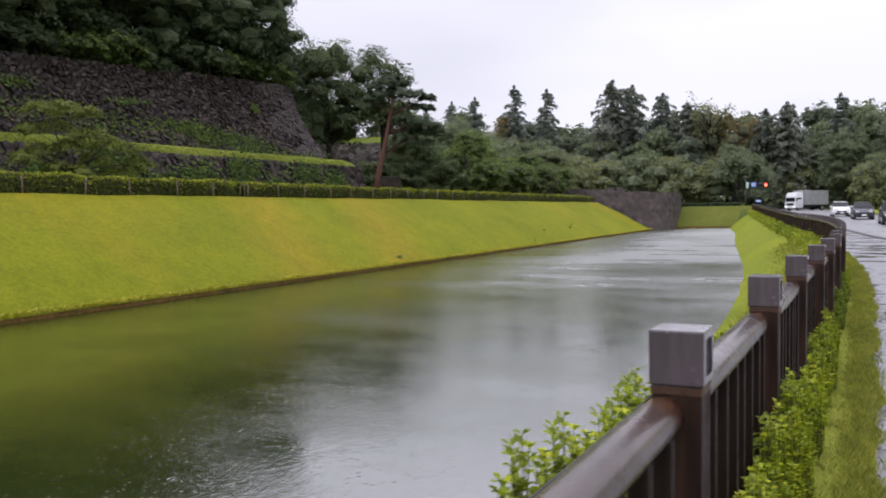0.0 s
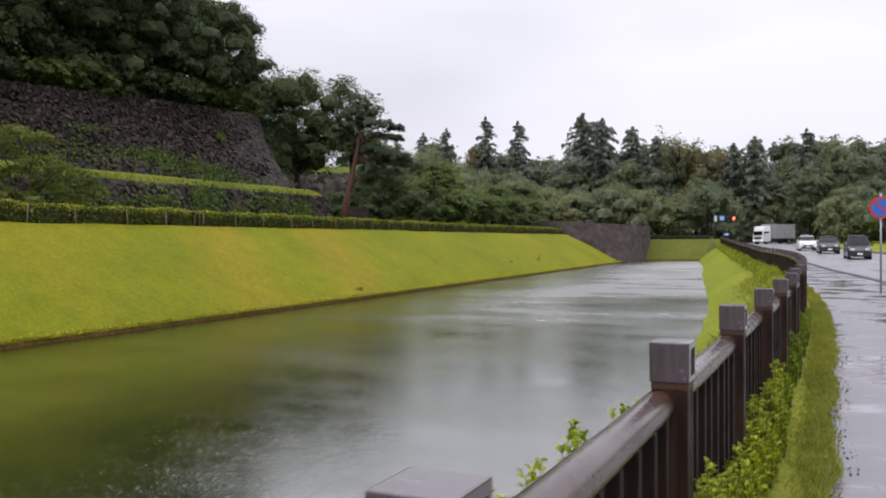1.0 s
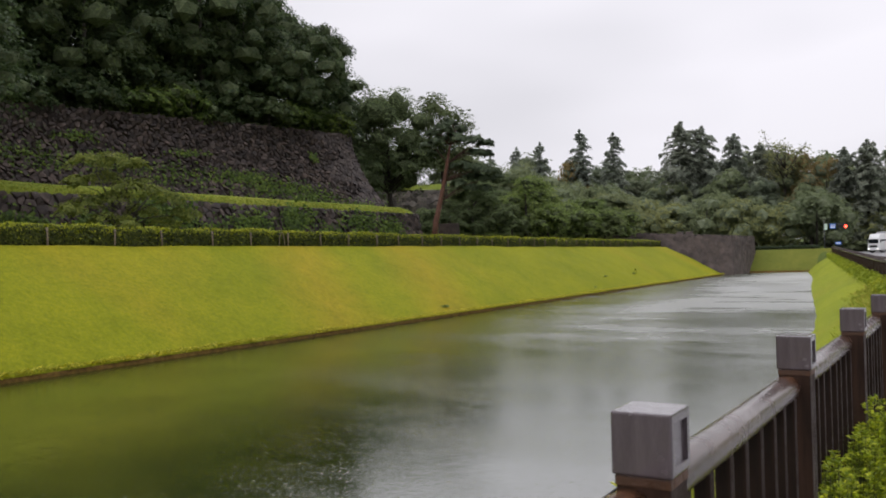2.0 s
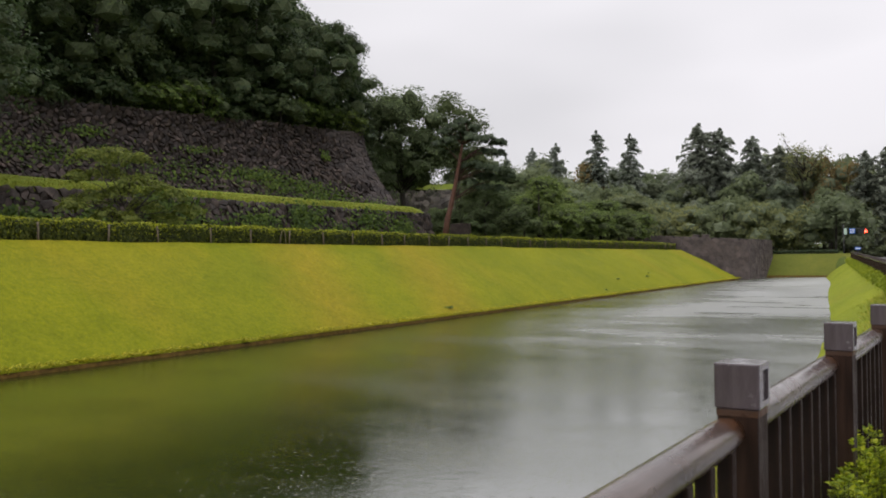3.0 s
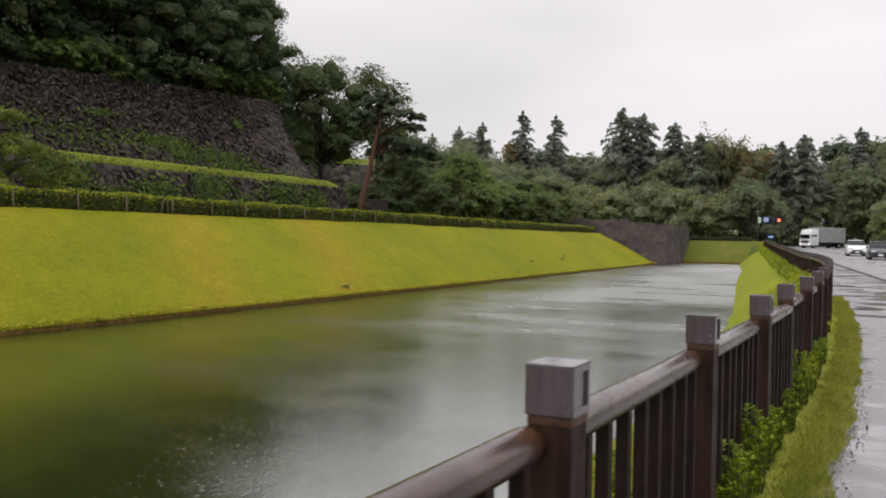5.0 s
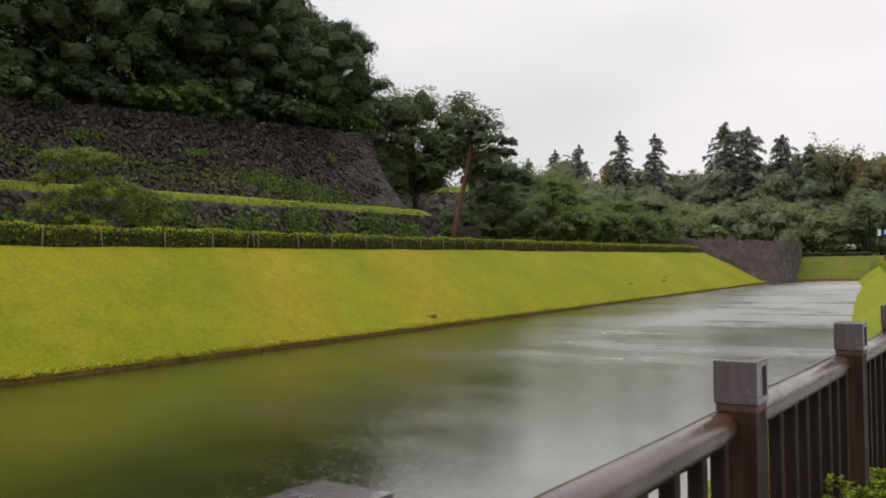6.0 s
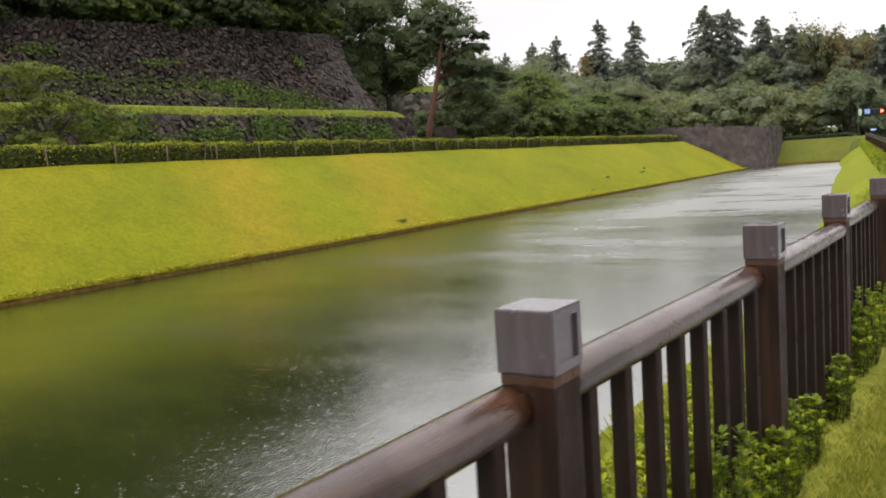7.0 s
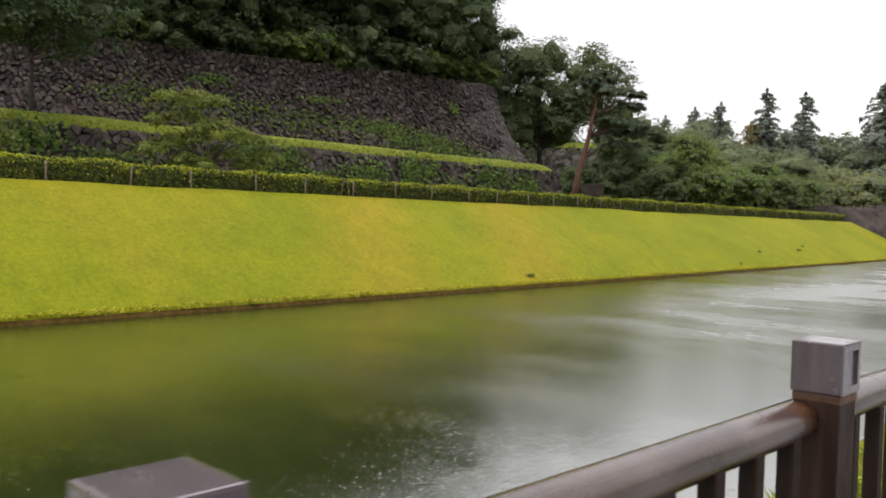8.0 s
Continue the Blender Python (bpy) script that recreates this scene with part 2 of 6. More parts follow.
M_ROAD = wet_asphalt("wet_road", (0.19, 0.185, 0.19), 0.34)
M_KERB = surface("wet_kerb", (0.045, 0.045, 0.045), (0.10, 0.098, 0.095), 4, (0.25, 0.5), 0.3)
M_PAINT = surface("road_paint", (0.45, 0.45, 0.43), (0.7, 0.7, 0.68), 6, (0.3, 0.5), 0.2)
M_WOOD = surface("dark_brown_timber", (0.0060, 0.0030, 0.0018), (0.028, 0.0138, 0.0082), 6, (0.45, 0.7), 0.45, 60, (6.0, 6.0, 0.5), 0.006, spec=0.18)
M_POST = surface("brown_post_timber", (0.012, 0.0058, 0.0036), (0.048, 0.0242, 0.0152), 5, (0.4, 0.65), 0.4, 60, (5.0, 5.0, 0.4), 0.006, spec=0.18)


def rail_wood(length):
    """Weathered wet round rail: grey-brown along its length, worn to bare orange wood on top of its far end."""
    k = Nodes("weathered_wet_rail")
    grain = (5.0, 0.35, 5.0)
    big, small = k.noise(5, 5, 0.6, grain), k.noise(70, 3, 0.6, grain)
    col = k.ramp(big, [(0.3, (0.020, 0.0105, 0.0068)), (0.7, (0.074, 0.041, 0.029))])
    blotch = k.ramp(k.noise(2.2, 4, 0.6, (2.0, 1.0, 2.0)), [(0.45, (0, 0, 0)), (0.62, (1, 1, 1))])
    col = k.mix(k.math("MULTIPLY", blotch, 0.5), col, (0.118, 0.088, 0.075))
    sep = k.n.new("ShaderNodeSeparateXYZ")
    k.l.new(k.tc, sep.inputs[0])
    edge = k.math("ADD", k.math("MULTIPLY", k.noise(9, 4, 0.65, (2.0, 0.7, 2.0)), 0.24), sep.outputs["Y"])
    edge = k.math("ADD", edge, k.math("MULTIPLY", k.math("SUBTRACT", sep.outputs["Z"], 0.944), 1.6))
    worn = k.ramp(k.math("SUBTRACT", edge, length - 0.06), [(0.06, (0, 0, 0)), (0.125, (1, 1, 1))])
    col = k.mix(k.math("MULTIPLY", worn, 0.9), col, k.ramp(small, [(0.3, (0.034, 0.014, 0.007)), (0.7, (0.120, 0.051, 0.021))]))
    col = k.mix(0.28, col, k.ramp(small, [(0.25, (0.25, 0.25, 0.25)), (0.75, (1.0, 1.0, 1.0))]), "MULTIPLY")
    wet = k.ramp(k.noise(11, 4), [(0.3, (0.10,) * 3), (0.7, (0.32,) * 3)])
    k.done(col, wet, k.bump(k.math("ADD", small, k.math("MULTIPLY", big, 1.5)), 0.35, 0.004), spec=0.35)
    k.p.inputs["Coat Weight"].default_value, k.p.inputs["Coat Roughness"].default_value = 0.42, 0.15      # film of rain
    return k.m


M_RAIL = rail_wood(1.8 - 0.118)
M_RUST = surface("orange_worn_timber", (0.030, 0.013, 0.006), (0.100, 0.042, 0.017), 9, (0.4, 0.65), 0.4, 60)
M_CAP = surface("grey_brown_cap", (0.054, 0.040, 0.045), (0.088, 0.068, 0.075), 7, (0.12, 0.30), 0.25, 90, (4.0, 4.0, 0.6), 0.003)
M_CAP.node_tree.nodes["Principled BSDF"].inputs["Coat Weight"].default_value = 0.8
M_CAP.node_tree.nodes["Principled BSDF"].inputs["Coat Roughness"].default_value = 0.1
M_WIRE = plain("dark_cable", (0.02, 0.02, 0.02), 0.5)
M_STONE = surface("dark_wall_stone", (0.018, 0.0136, 0.0118), (0.086, 0.066, 0.057), 1.6, (0.5, 0.85), 0.7, 14, None, 0.05, each=0.9, spec=0.25)
M_CORNERSTONE = surface("squared_corner_stone", (0.026, 0.0205, 0.0185), (0.082, 0.066, 0.059), 1.4, (0.5, 0.85), 0.6, 12, None, 0.04, each=0.6, spec=0.25)
M_JOINT = surface("dark_wall_joint", (0.006, 0.005, 0.004), (0.014, 0.012, 0.010), 2.0, (0.8, 0.95), 0.6)
M_PALESTONE = surface("mauve_grey_stone", (0.056, 0.045, 0.042), (0.128, 0.104, 0.097), 0.9, (0.5, 0.85), 0.6, 10, None, 0.04, each=0.45, spec=0.25)
M_WALLSHRUB = leaves("wall_shrub_leaves", (0.054, 0.090, 0.022), (0.112, 0.168, 0.038), (0.185, 0.245, 0.055), 0.45)
M_RUBBLE = surface("pale_rubble_stone", (0.11, 0.10, 0.09), (0.26, 0.235, 0.21), 1.2, (0.5, 0.85), 0.6, 10, None, 0.04, each=0.7, spec=0.25)
M_BARK = surface("dark_bark", (0.016, 0.012, 0.009), (0.05, 0.038, 0.03), 4, (0.7, 0.9), 0.9, 22, (3.0, 3.0, 0.5), 0.05)
M_REDBARK = surface("red_pine_bark", (0.060, 0.024, 0.014), (0.165, 0.066, 0.038), 3, (0.6, 0.85), 0.9, 16, (3.0, 3.0, 0.7), 0.05)
M_DARKLEAF = leaves("dark_leaves", (0.031, 0.049, 0.022), (0.054, 0.083, 0.033), (0.090, 0.126, 0.046), 0.45)
# distant leaves: rain haze put into the colour, paler and greyer
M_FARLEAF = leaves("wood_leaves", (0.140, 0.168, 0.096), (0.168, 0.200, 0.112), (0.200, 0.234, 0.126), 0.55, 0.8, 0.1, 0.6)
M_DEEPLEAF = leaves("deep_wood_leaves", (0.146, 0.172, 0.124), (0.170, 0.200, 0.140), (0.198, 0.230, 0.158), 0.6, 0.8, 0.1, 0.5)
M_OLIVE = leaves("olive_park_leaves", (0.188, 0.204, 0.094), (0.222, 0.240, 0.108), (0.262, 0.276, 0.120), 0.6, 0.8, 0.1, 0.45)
M_FRESH = leaves("fresh_leaves", (0.108, 0.150, 0.042), (0.172, 0.228, 0.062), (0.240, 0.300, 0.082), 0.55)
M_CREEPER = leaves("creeper_leaves", (0.036, 0.064, 0.011), (0.076, 0.122, 0.018), (0.14, 0.195, 0.03), 0.35)
M_NEEDLE = leaves("needles", (0.050, 0.070, 0.042), (0.084, 0.112, 0.064), (0.125, 0.158, 0.086), 0.35)
# distant needles paled the same way, haze in the base colour
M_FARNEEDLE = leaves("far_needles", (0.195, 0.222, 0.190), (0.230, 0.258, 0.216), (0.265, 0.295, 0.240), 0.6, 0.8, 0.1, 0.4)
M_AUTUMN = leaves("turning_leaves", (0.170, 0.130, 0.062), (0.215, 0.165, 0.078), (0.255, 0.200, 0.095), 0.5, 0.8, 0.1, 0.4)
M_MAPLE = leaves("maple_leaves", (0.100, 0.126, 0.024), (0.172, 0.202, 0.038), (0.255, 0.278, 0.055), 0.5)
# the hedge's shaded side and lit top, put into two leaf colours
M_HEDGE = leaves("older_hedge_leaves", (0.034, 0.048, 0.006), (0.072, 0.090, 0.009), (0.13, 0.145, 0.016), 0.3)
M_HEDGELIT = leaves("fresh_hedge_tips", (0.19, 0.22, 0.011), (0.32, 0.35, 0.014), (0.45, 0.45, 0.03), 0.35)
M_SHRUB = leaves("bright_shrub_leaves", (0.14, 0.20, 0.012), (0.34, 0.41, 0.016), (0.60, 0.63, 0.04), 0.4, 0.4)
M_BANKSHRUB = leaves("bank_shrub_leaves", (0.19, 0.25, 0.016), (0.31, 0.37, 0.024), (0.42, 0.47, 0.04), 0.5)
M_BLADE = leaves("grass_blades", (0.170, 0.212, 0.026), (0.280, 0.315, 0.046), (0.46, 0.42, 0.12), 0.5, 0.7, 0.15)
M_TUFT = leaves("weedy_tuft_blades", (0.140, 0.180, 0.026), (0.250, 0.280, 0.042), (0.46, 0.42, 0.12), 0.5, 0.7, 0.15)
M_AIRY = leaves("airy_tree_leaves", (0.066, 0.086, 0.036), (0.100, 0.126, 0.050), (0.145, 0.175, 0.066), 0.45, 0.7, 0.2)
M_EDGEBLADE = leaves("lawn_edge_blades", (0.20, 0.20, 0.010), (0.32, 0.31, 0.013), (0.44, 0.38, 0.03), 0.4)
M_PINELIMB = surface("pine_limb_bark", (0.035, 0.016, 0.010), (0.085, 0.038, 0.022), 3, (0.6, 0.85), 0.9, 16, (3.0, 3.0, 0.7), 0.04)
M_MIDLEAF = leaves("middle_tree_leaves", (0.098, 0.128, 0.068), (0.142, 0.182, 0.088), (0.190, 0.232, 0.104), 0.6, 0.7, 0.15)
M_SHRUBDARK = leaves("darker_shrub_leaves", (0.080, 0.130, 0.012), (0.200, 0.275, 0.016), (0.50, 0.55, 0.03), 0.45, 0.4)
M_LITTER = leaves("wet_leaf_litter", (0.030, 0.022, 0.014), (0.065, 0.048, 0.028), (0.12, 0.10, 0.04), 0.1, 0.5)
M_TWIG = surface("green_twigs", (0.05, 0.06, 0.015), (0.10, 0.10, 0.03), 20, (0.6, 0.8), 0.3)
# near-black hedge core: shade between the leaves put into its colour
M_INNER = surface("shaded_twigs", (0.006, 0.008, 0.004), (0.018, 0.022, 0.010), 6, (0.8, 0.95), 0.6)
# crown filler: the shade inside a crown put into the colour
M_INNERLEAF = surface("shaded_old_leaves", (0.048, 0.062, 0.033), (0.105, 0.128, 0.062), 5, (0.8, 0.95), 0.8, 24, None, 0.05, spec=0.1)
# filler of distant crowns: inner shade and haze both in the colour
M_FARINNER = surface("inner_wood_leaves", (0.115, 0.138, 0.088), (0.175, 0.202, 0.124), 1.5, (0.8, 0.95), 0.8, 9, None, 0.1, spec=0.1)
M_STAKE = surface("pale_stake_wood", (0.09, 0.065, 0.04), (0.20, 0.155, 0.10), 8, (0.6, 0.85), 0.4)
M_METAL = plain("grey_steel", (0.30, 0.31, 0.32), 0.45, 0.7)
M_DARKMETAL = plain("dark_steel", (0.05, 0.05, 0.055), 0.5, 0.3)


# ---------------- mesh helpers ----------------
def mesh_of(name, verts, faces, material, smooth=False):
    me = bpy.data.meshes.new(name)
    me.from_pydata([tuple(v) for v in verts], [], [tuple(f) for f in faces])
    me.materials.append(material)
    if smooth:
        me.polygons.foreach_set("use_smooth", [True] * len(me.polygons))
    me.update()
    return me


def quads_mesh(name, verts, material, corners=4):
    """A mesh of loose polygons, every so many corners one."""
    verts = np.asarray(verts, dtype=np.float32).reshape(-1, 3)
    n = len(verts) // corners
    me = bpy.data.meshes.new(name)
    me.vertices.add(len(verts))
    me.vertices.foreach_set("co", verts.ravel())
    me.loops.add(n * corners)
    me.loops.foreach_set("vertex_index", np.arange(n * corners, dtype=np.int32))
    me.polygons.add(n)
    me.polygons.foreach_set("loop_start", np.arange(0, n * corners, corners, dtype=np.int32))
    me.polygons.foreach_set("loop_total", np.full(n, corners, dtype=np.int32))
    me.materials.append(material)
    me.update(calc_edges=True)
    return me


def thing(name, place, label, category, group="", kind="", turn=0.0):
    root = new(name)
    root.matrix_basis = pose(*place, 0, 0, turn)
    return tagged(root, label, category, group, kind)


def hang(name, me, parent, label="", m=None):
    ob = new(name, me)
    ob.parent = parent
    if m is not None:
        ob.matrix_basis = m
    return tagged(ob, label)


def from_bm(name, bm, material, smooth=False):
    me = bpy.data.meshes.new(name)
    bm.to_mesh(me)
    bm.free()
    me.materials.append(material)
    if smooth:
        me.polygons.foreach_set("use_smooth", [True] * len(me.polygons))
    return me


def part(name, bm, material, parent, label="", smooth=False):
    return hang(name, from_bm(name, bm, material, smooth), parent, label)


def bm_box(x0, x1, y0, y1, z0, z1, bevel=0.0, segments=2):
    bm = bmesh.new()
    v = [bm.verts.new((x, y, z)) for x in (x0, x1) for y in (y0, y1) for z in (z0, z1)]
    for f in ((0, 1, 3, 2), (4, 6, 7, 5), (0, 4, 5, 1), (2, 3, 7, 6), (0, 2, 6, 4), (1, 5, 7, 3)):
        bm.faces.new([v[k] for k in f])
    bmesh.ops.recalc_face_normals(bm, faces=bm.faces)
    if bevel:
        bmesh.ops.bevel(bm, geom=bm.edges[:], offset=bevel, segments=segments, affect="EDGES", profile=0.6)
    return bm


def tube(points, radii, sides=10, caps=True):
    """Verts and faces of a tube along points with a radius at each."""
    pts = [Vector(p) for p in points]
    verts, faces = [], []
    for i, p in enumerate(pts):
        d = (pts[min(i + 1, len(pts) - 1)] - pts[max(i - 1, 0)]).normalized()
        a = d.cross(Vector((0, 0, 1)) if abs(d.z) < 0.9 else Vector((1, 0, 0))).normalized()
        b = d.cross(a)
        for k in range(sides):
            w = 2 * math.pi * k / sides
            verts.append(p + (a * math.cos(w) + b * math.sin(w)) * radii[i])
    for i in range(len(pts) - 1):
        for k in range(sides):
            q = (k + 1) % sides
            faces.append((i * sides + k, i * sides + q, (i + 1) * sides + q, (i + 1) * sides + k))
    if caps:
        faces.append(tuple(range(sides))[::-1])
        faces.append(tuple((len(pts) - 1) * sides + k for k in range(sides)))
    return verts, faces


def join(pieces):
    verts, faces = [], []
    for v, f in pieces:
        n = len(verts)
        verts += list(v)
        faces += [tuple(k + n for k in face) for face in f]
    return verts, faces


# ---------------- the lie of the land ----------------
WATER = -1.2
MOAT_END = 108.0


def fence_x(y):
    y = np.asarray(y, float)
    u = np.clip(y - 12.0, 0.0, 28.0)
    return -0.15 * u * u / 56.0 - 0.15 * np.clip(y - 40.0, 0.0, 400.0)


def road_z(y):
    y = np.asarray(y, float)
    return -0.006 * np.clip(y, -60.0, 12.0) + 0.0105 * np.clip(y - 45.0, 0.0, 110.0)


def far_edge_x(y):
    return -18.3 - 0.047 * (np.asarray(y, float) - 13.0)


def near_edge_x(y):
    y = np.asarray(y, float)
    return fence_x(y) - 2.4 - 0.35 * np.clip((y - 18) / 12, 0, 1) + 0.35 * np.exp(-((y - 86.0) / 14.0) ** 2)


def hedge_x(y):
    return -25.2 - 0.058 * (np.asarray(y, float) - 29.6)


CORNER = np.array((-48.5, 70.0))       # foot of the castle wall's corner
ALONG = np.array((0.28, 0.96))         # along the wall, towards its corner
OUT = np.array((0.96, -0.28))          # out of the wall
TERRACE_X, TERRACE_END = -42.0, 67.4


def left_height(x, y):
    """Ground behind the clipped hedge: terrace, castle hill and the slope past their ends."""
    low = 2.2 + 0.09 * np.clip(-26.0 - x, 0, 16) + 0.012 * np.clip(y - 60, 0, 60)
    s = (x - CORNER[0]) * ALONG[0] + (y - CORNER[1]) * ALONG[1]
    u = (x - CORNER[0]) * OUT[0] + (y - CORNER[1]) * OUT[1]
    on_terrace = (x < TERRACE_X - 1.5) & (y < TERRACE_END - 0.8)
    z = np.where(on_terrace, 5.7 + 0.05 * np.clip(TERRACE_X - x, 0, 14), low)
    slope = 3.2 + 0.2 * np.clip(-42.0 - x, 0, 22)
    z = np.where((x < -42.0) & (y >= TERRACE_END - 0.8), slope, z)
    on_hill = (u < -5.4) & (s < -0.5)
    return np.where(on_hill, 14.4 + 0.42 * np.clip(-5.4 - u, 0, 26), z)


def land(x, y):
    """Height of the open ground at a place."""
    x, y = np.broadcast_arrays(np.asarray(x, float), np.asarray(y, float))
    fx, fe, ne, hx, rz = fence_x(y), far_edge_x(y), near_edge_x(y), hedge_x(y), road_z(y)
    bed = WATER - 1.1
    z = np.full(x.shape, 0.0)
    z = np.where(x > fx + 12.0, rz + 0.05 + 0.012 * np.clip(x - fx - 14, 0, 60), z)
    z = np.where((x <= fx + 12.0) & (x > fx - 0.35), rz - 0.05, z)
    z = np.where((x <= fx + 11.6) & (x > fx + 0.5), rz - 0.45, z)
    t = np.clip((fx - 0.35 - x) / 1.95, 0, 1)
    z = np.where((x <= fx - 0.35) & (x > ne), (rz - 0.02) * (1 - t) + (WATER - 0.12) * t, z)
    t = np.clip((ne - x) / 1.2, 0, 1)
    z = np.where((x <= ne) & (x > fe), (WATER - 0.12) * (1 - t) + bed * t, z)
    t = np.clip((fe - x) / (fe - hx - 0.6), 0, 1)
    z = np.where((x <= fe) & (x > hx + 0.6), (WATER - 0.12) * (1 - t) + 2.0 * t, z)
    z = np.where(x <= hx + 0.6, 2.1, z)
    z = np.where(x <= hx - 0.8, left_height(x, y), z)
    # the lawn bank stops at the abutment's foot
    c = np.clip((y - 97.2) / 0.8, 0, 1) * (y < 112)
    z = np.where((x <= fe) & (x > hx - 6), z * (1 - c) + bed * c, z)
    # the far end of the moat and the park beyond
    c = np.clip((y - MOAT_END) / 4.5, 0, 1)
    top = np.clip(1.35 + 0.028 * np.clip(y - 118, 0, 130), 0, 6) + 0.0 * x
    inside = (x < fx - 0.35) & (x > hx - 6)
    z = np.where(inside & (y > MOAT_END), np.where(x > fe, z * (1 - c) + top * c, np.maximum(z, top * c)), z)
    far = np.clip((y - 112.5) / 10.0, 0, 1)
    z = np.where((y > 112.5) & ~((x > fx - 0.35) & (x < fx + 12)), z * (1 - far) + np.where(x > fx, rz, top) * far, z)
    return z


def spaced(*runs):
    out = []
    for a, b, step in runs:
        out += list(np.arange(a, b, step))
    return np.array(out + [runs[-1][1]])


def grid_mesh(name, xs, ys, zs, material):
    ny, nx = xs.shape
    verts = np.stack([xs, ys, zs], -1).reshape(-1, 3)
    i = (np.arange(ny - 1)[:, None] * nx + np.arange(nx - 1)[None, :]).ravel()
    faces = np.stack([i, i + 1, i + nx + 1, i + nx], -1)
    return mesh_of(name, verts.tolist(), faces.tolist(), material, True)


gx = spaced((-900, -120, 60), (-120, -64, 4), (-64, -40, 0.8), (-40, 4, 0.5), (4, 40, 3), (40, 160, 20), (160, 900, 120))
gy = spaced((-700, -60, 80), (-60, 0, 4), (0, 60, 1.5), (60, 125, 1.0), (125, 200, 5), (200, 1200, 100))
GX, GY = np.meshgrid(gx, gy)
tagged(new("ground", grid_mesh("ground", GX, GY, land(GX, GY) - 0.03, M_GROUND)), "open park ground of dull grass and earth", "ground", kind="structure")

wx = np.linspace(-40, 1.5, 2)
wy = np.linspace(-70, 112, 2)
WX, WY = np.meshgrid(wx, wy)
tagged(new("water", grid_mesh("water", WX, WY, np.full(WX.shape, WATER), M_WATER)), "still murky green moat water dimpled by rain", "water", kind="structure")


def strip(name, ys, across, material, label, category, rise=0.0, ripple=0.0, uneven=0.0):
    """A sheet along the moat: across gives x and z of each line at y."""
    cols = [across(y) for y in ys]
    xs = np.array([[c[0] for c in row] for row in cols])
    zs = np.array([[c[1] for c in row] for row in cols]) + rise
    yy = np.repeat(np.asarray(ys)[:, None], xs.shape[1], 1)
    if ripple:
        for i in range(xs.shape[0]):
            for j in range(1, xs.shape[1] - 1):
                zs[i, j] += ripple * noise.noise((xs[i, j] * 0.45, yy[i, j] * 0.3, 3.0))
    if uneven:
        for i in range(xs.shape[0]):
            for j in (0, xs.shape[1] - 1):
                xs[i, j] += uneven * noise.noise((7.0 * j, yy[i, j] * 1.3, 1.0)) + uneven * 0.6 * noise.noise((3.0 * j, yy[i, j] * 3.2, 2.0))
    return tagged(new(name, grid_mesh(name, xs, yy, zs, material)), label, category, kind="structure")


def lawn_across(y):
    fe, hx = far_edge_x(y), hedge_x(y)
    rows = []
    for t in np.linspace(0, 1, 13):
        bulge = 0.10 * math.sin(math.pi * t)
        rows.append((fe + (hx + 0.6 - fe) * t, WATER + 0.09 + (2.12 - WATER - 0.09) * t + bulge))
    return rows + [(hx - 0.9, 2.14)]


strip("lawn_bank", np.arange(-60, 97.51, 0.5), lawn_across, M_LAWN, "mown yellow-green grass bank sloping to the moat", "grass bank", 0.02, 0.06)


def bank_across(y):
    fx, ne, rz = float(fence_x(y)), float(near_edge_x(y)), float(road_z(y))
    rows = []
    for t in np.linspace(0, 1, 8):
        rows.append((ne - 0.15 + (fx - 0.2 - ne + 0.15) * t, WATER - 0.15 + (rz - WATER + 0.15) * t + 0.14 * math.sin(math.pi * t)))
    return rows


strip("near_bank", np.arange(-60, 118.01, 0.5), bank_across, M_BANK, "bright rough grass bank falling to the water", "grass bank", 0.02, 0.08, 0.05)


ex = np.linspace(-24.5, -12.5, 24)
ev = np.linspace(0, 1, 9)
EX, EV = np.meshgrid(ex, ev)
EY = MOAT_END - 0.6 + (np.minimum(EX, -19) + 19) * 0.35 + EV * 5.2
EZ = WATER - 0.1 + EV * (1.45 - WATER)
tagged(new("end_bank", grid_mesh("end_bank", EX, EY, EZ + 0.16, M_ENDBANK)), "low grass bank closing the end of the moat", "grass bank", kind="structure")

lx = np.linspace(-24.5, -14.6, 40)
LX, LV = np.meshgrid(lx, np.linspace(0, 1, 3))
LY = MOAT_END - 0.72 + (np.minimum(LX, -19) + 19) * 0.35 + 0.25 * LV ** 2 + 0.05 * np.sin(LX * 4.0)
tagged(new("end_bank_edge", grid_mesh("end_bank_edge", LX, LY, WATER - 0.2 + 0.42 * LV, M_SOIL)), "dark wet soil edge below the end bank", "bank edge", kind="structure")

YR = np.arange(-60, 150.01, 1.0)
strip("verge", np.arange(-10, 118.01, 0.06), lambda y: [(float(fence_x(y)) + d, float(road_z(y)) + h) for d, h in ((-0.3, 0.0), (-0.1, 0.05), (0.12, 0.07), (0.24 - 0.006 * min(20, max(0, y - 4)), 0.05), (0.44 - 0.012 * min(20, max(0, y - 4)), -0.01))],
      M_VERGE, "narrow strip of damp weedy grass beside the pavement", "verge", 0.02, 0.03, 0.022)
strip("pavement", YR, lambda y: [(float(fence_x(y)) + d, float(road_z(y)) + h) for d, h in ((0.2, 0.0), (1.2, 0.012), (2.2, 0.008), (3.05, 0.0))],
      M_PAVE, "rain-wet asphalt pavement with puddles", "pavement", 0.0)
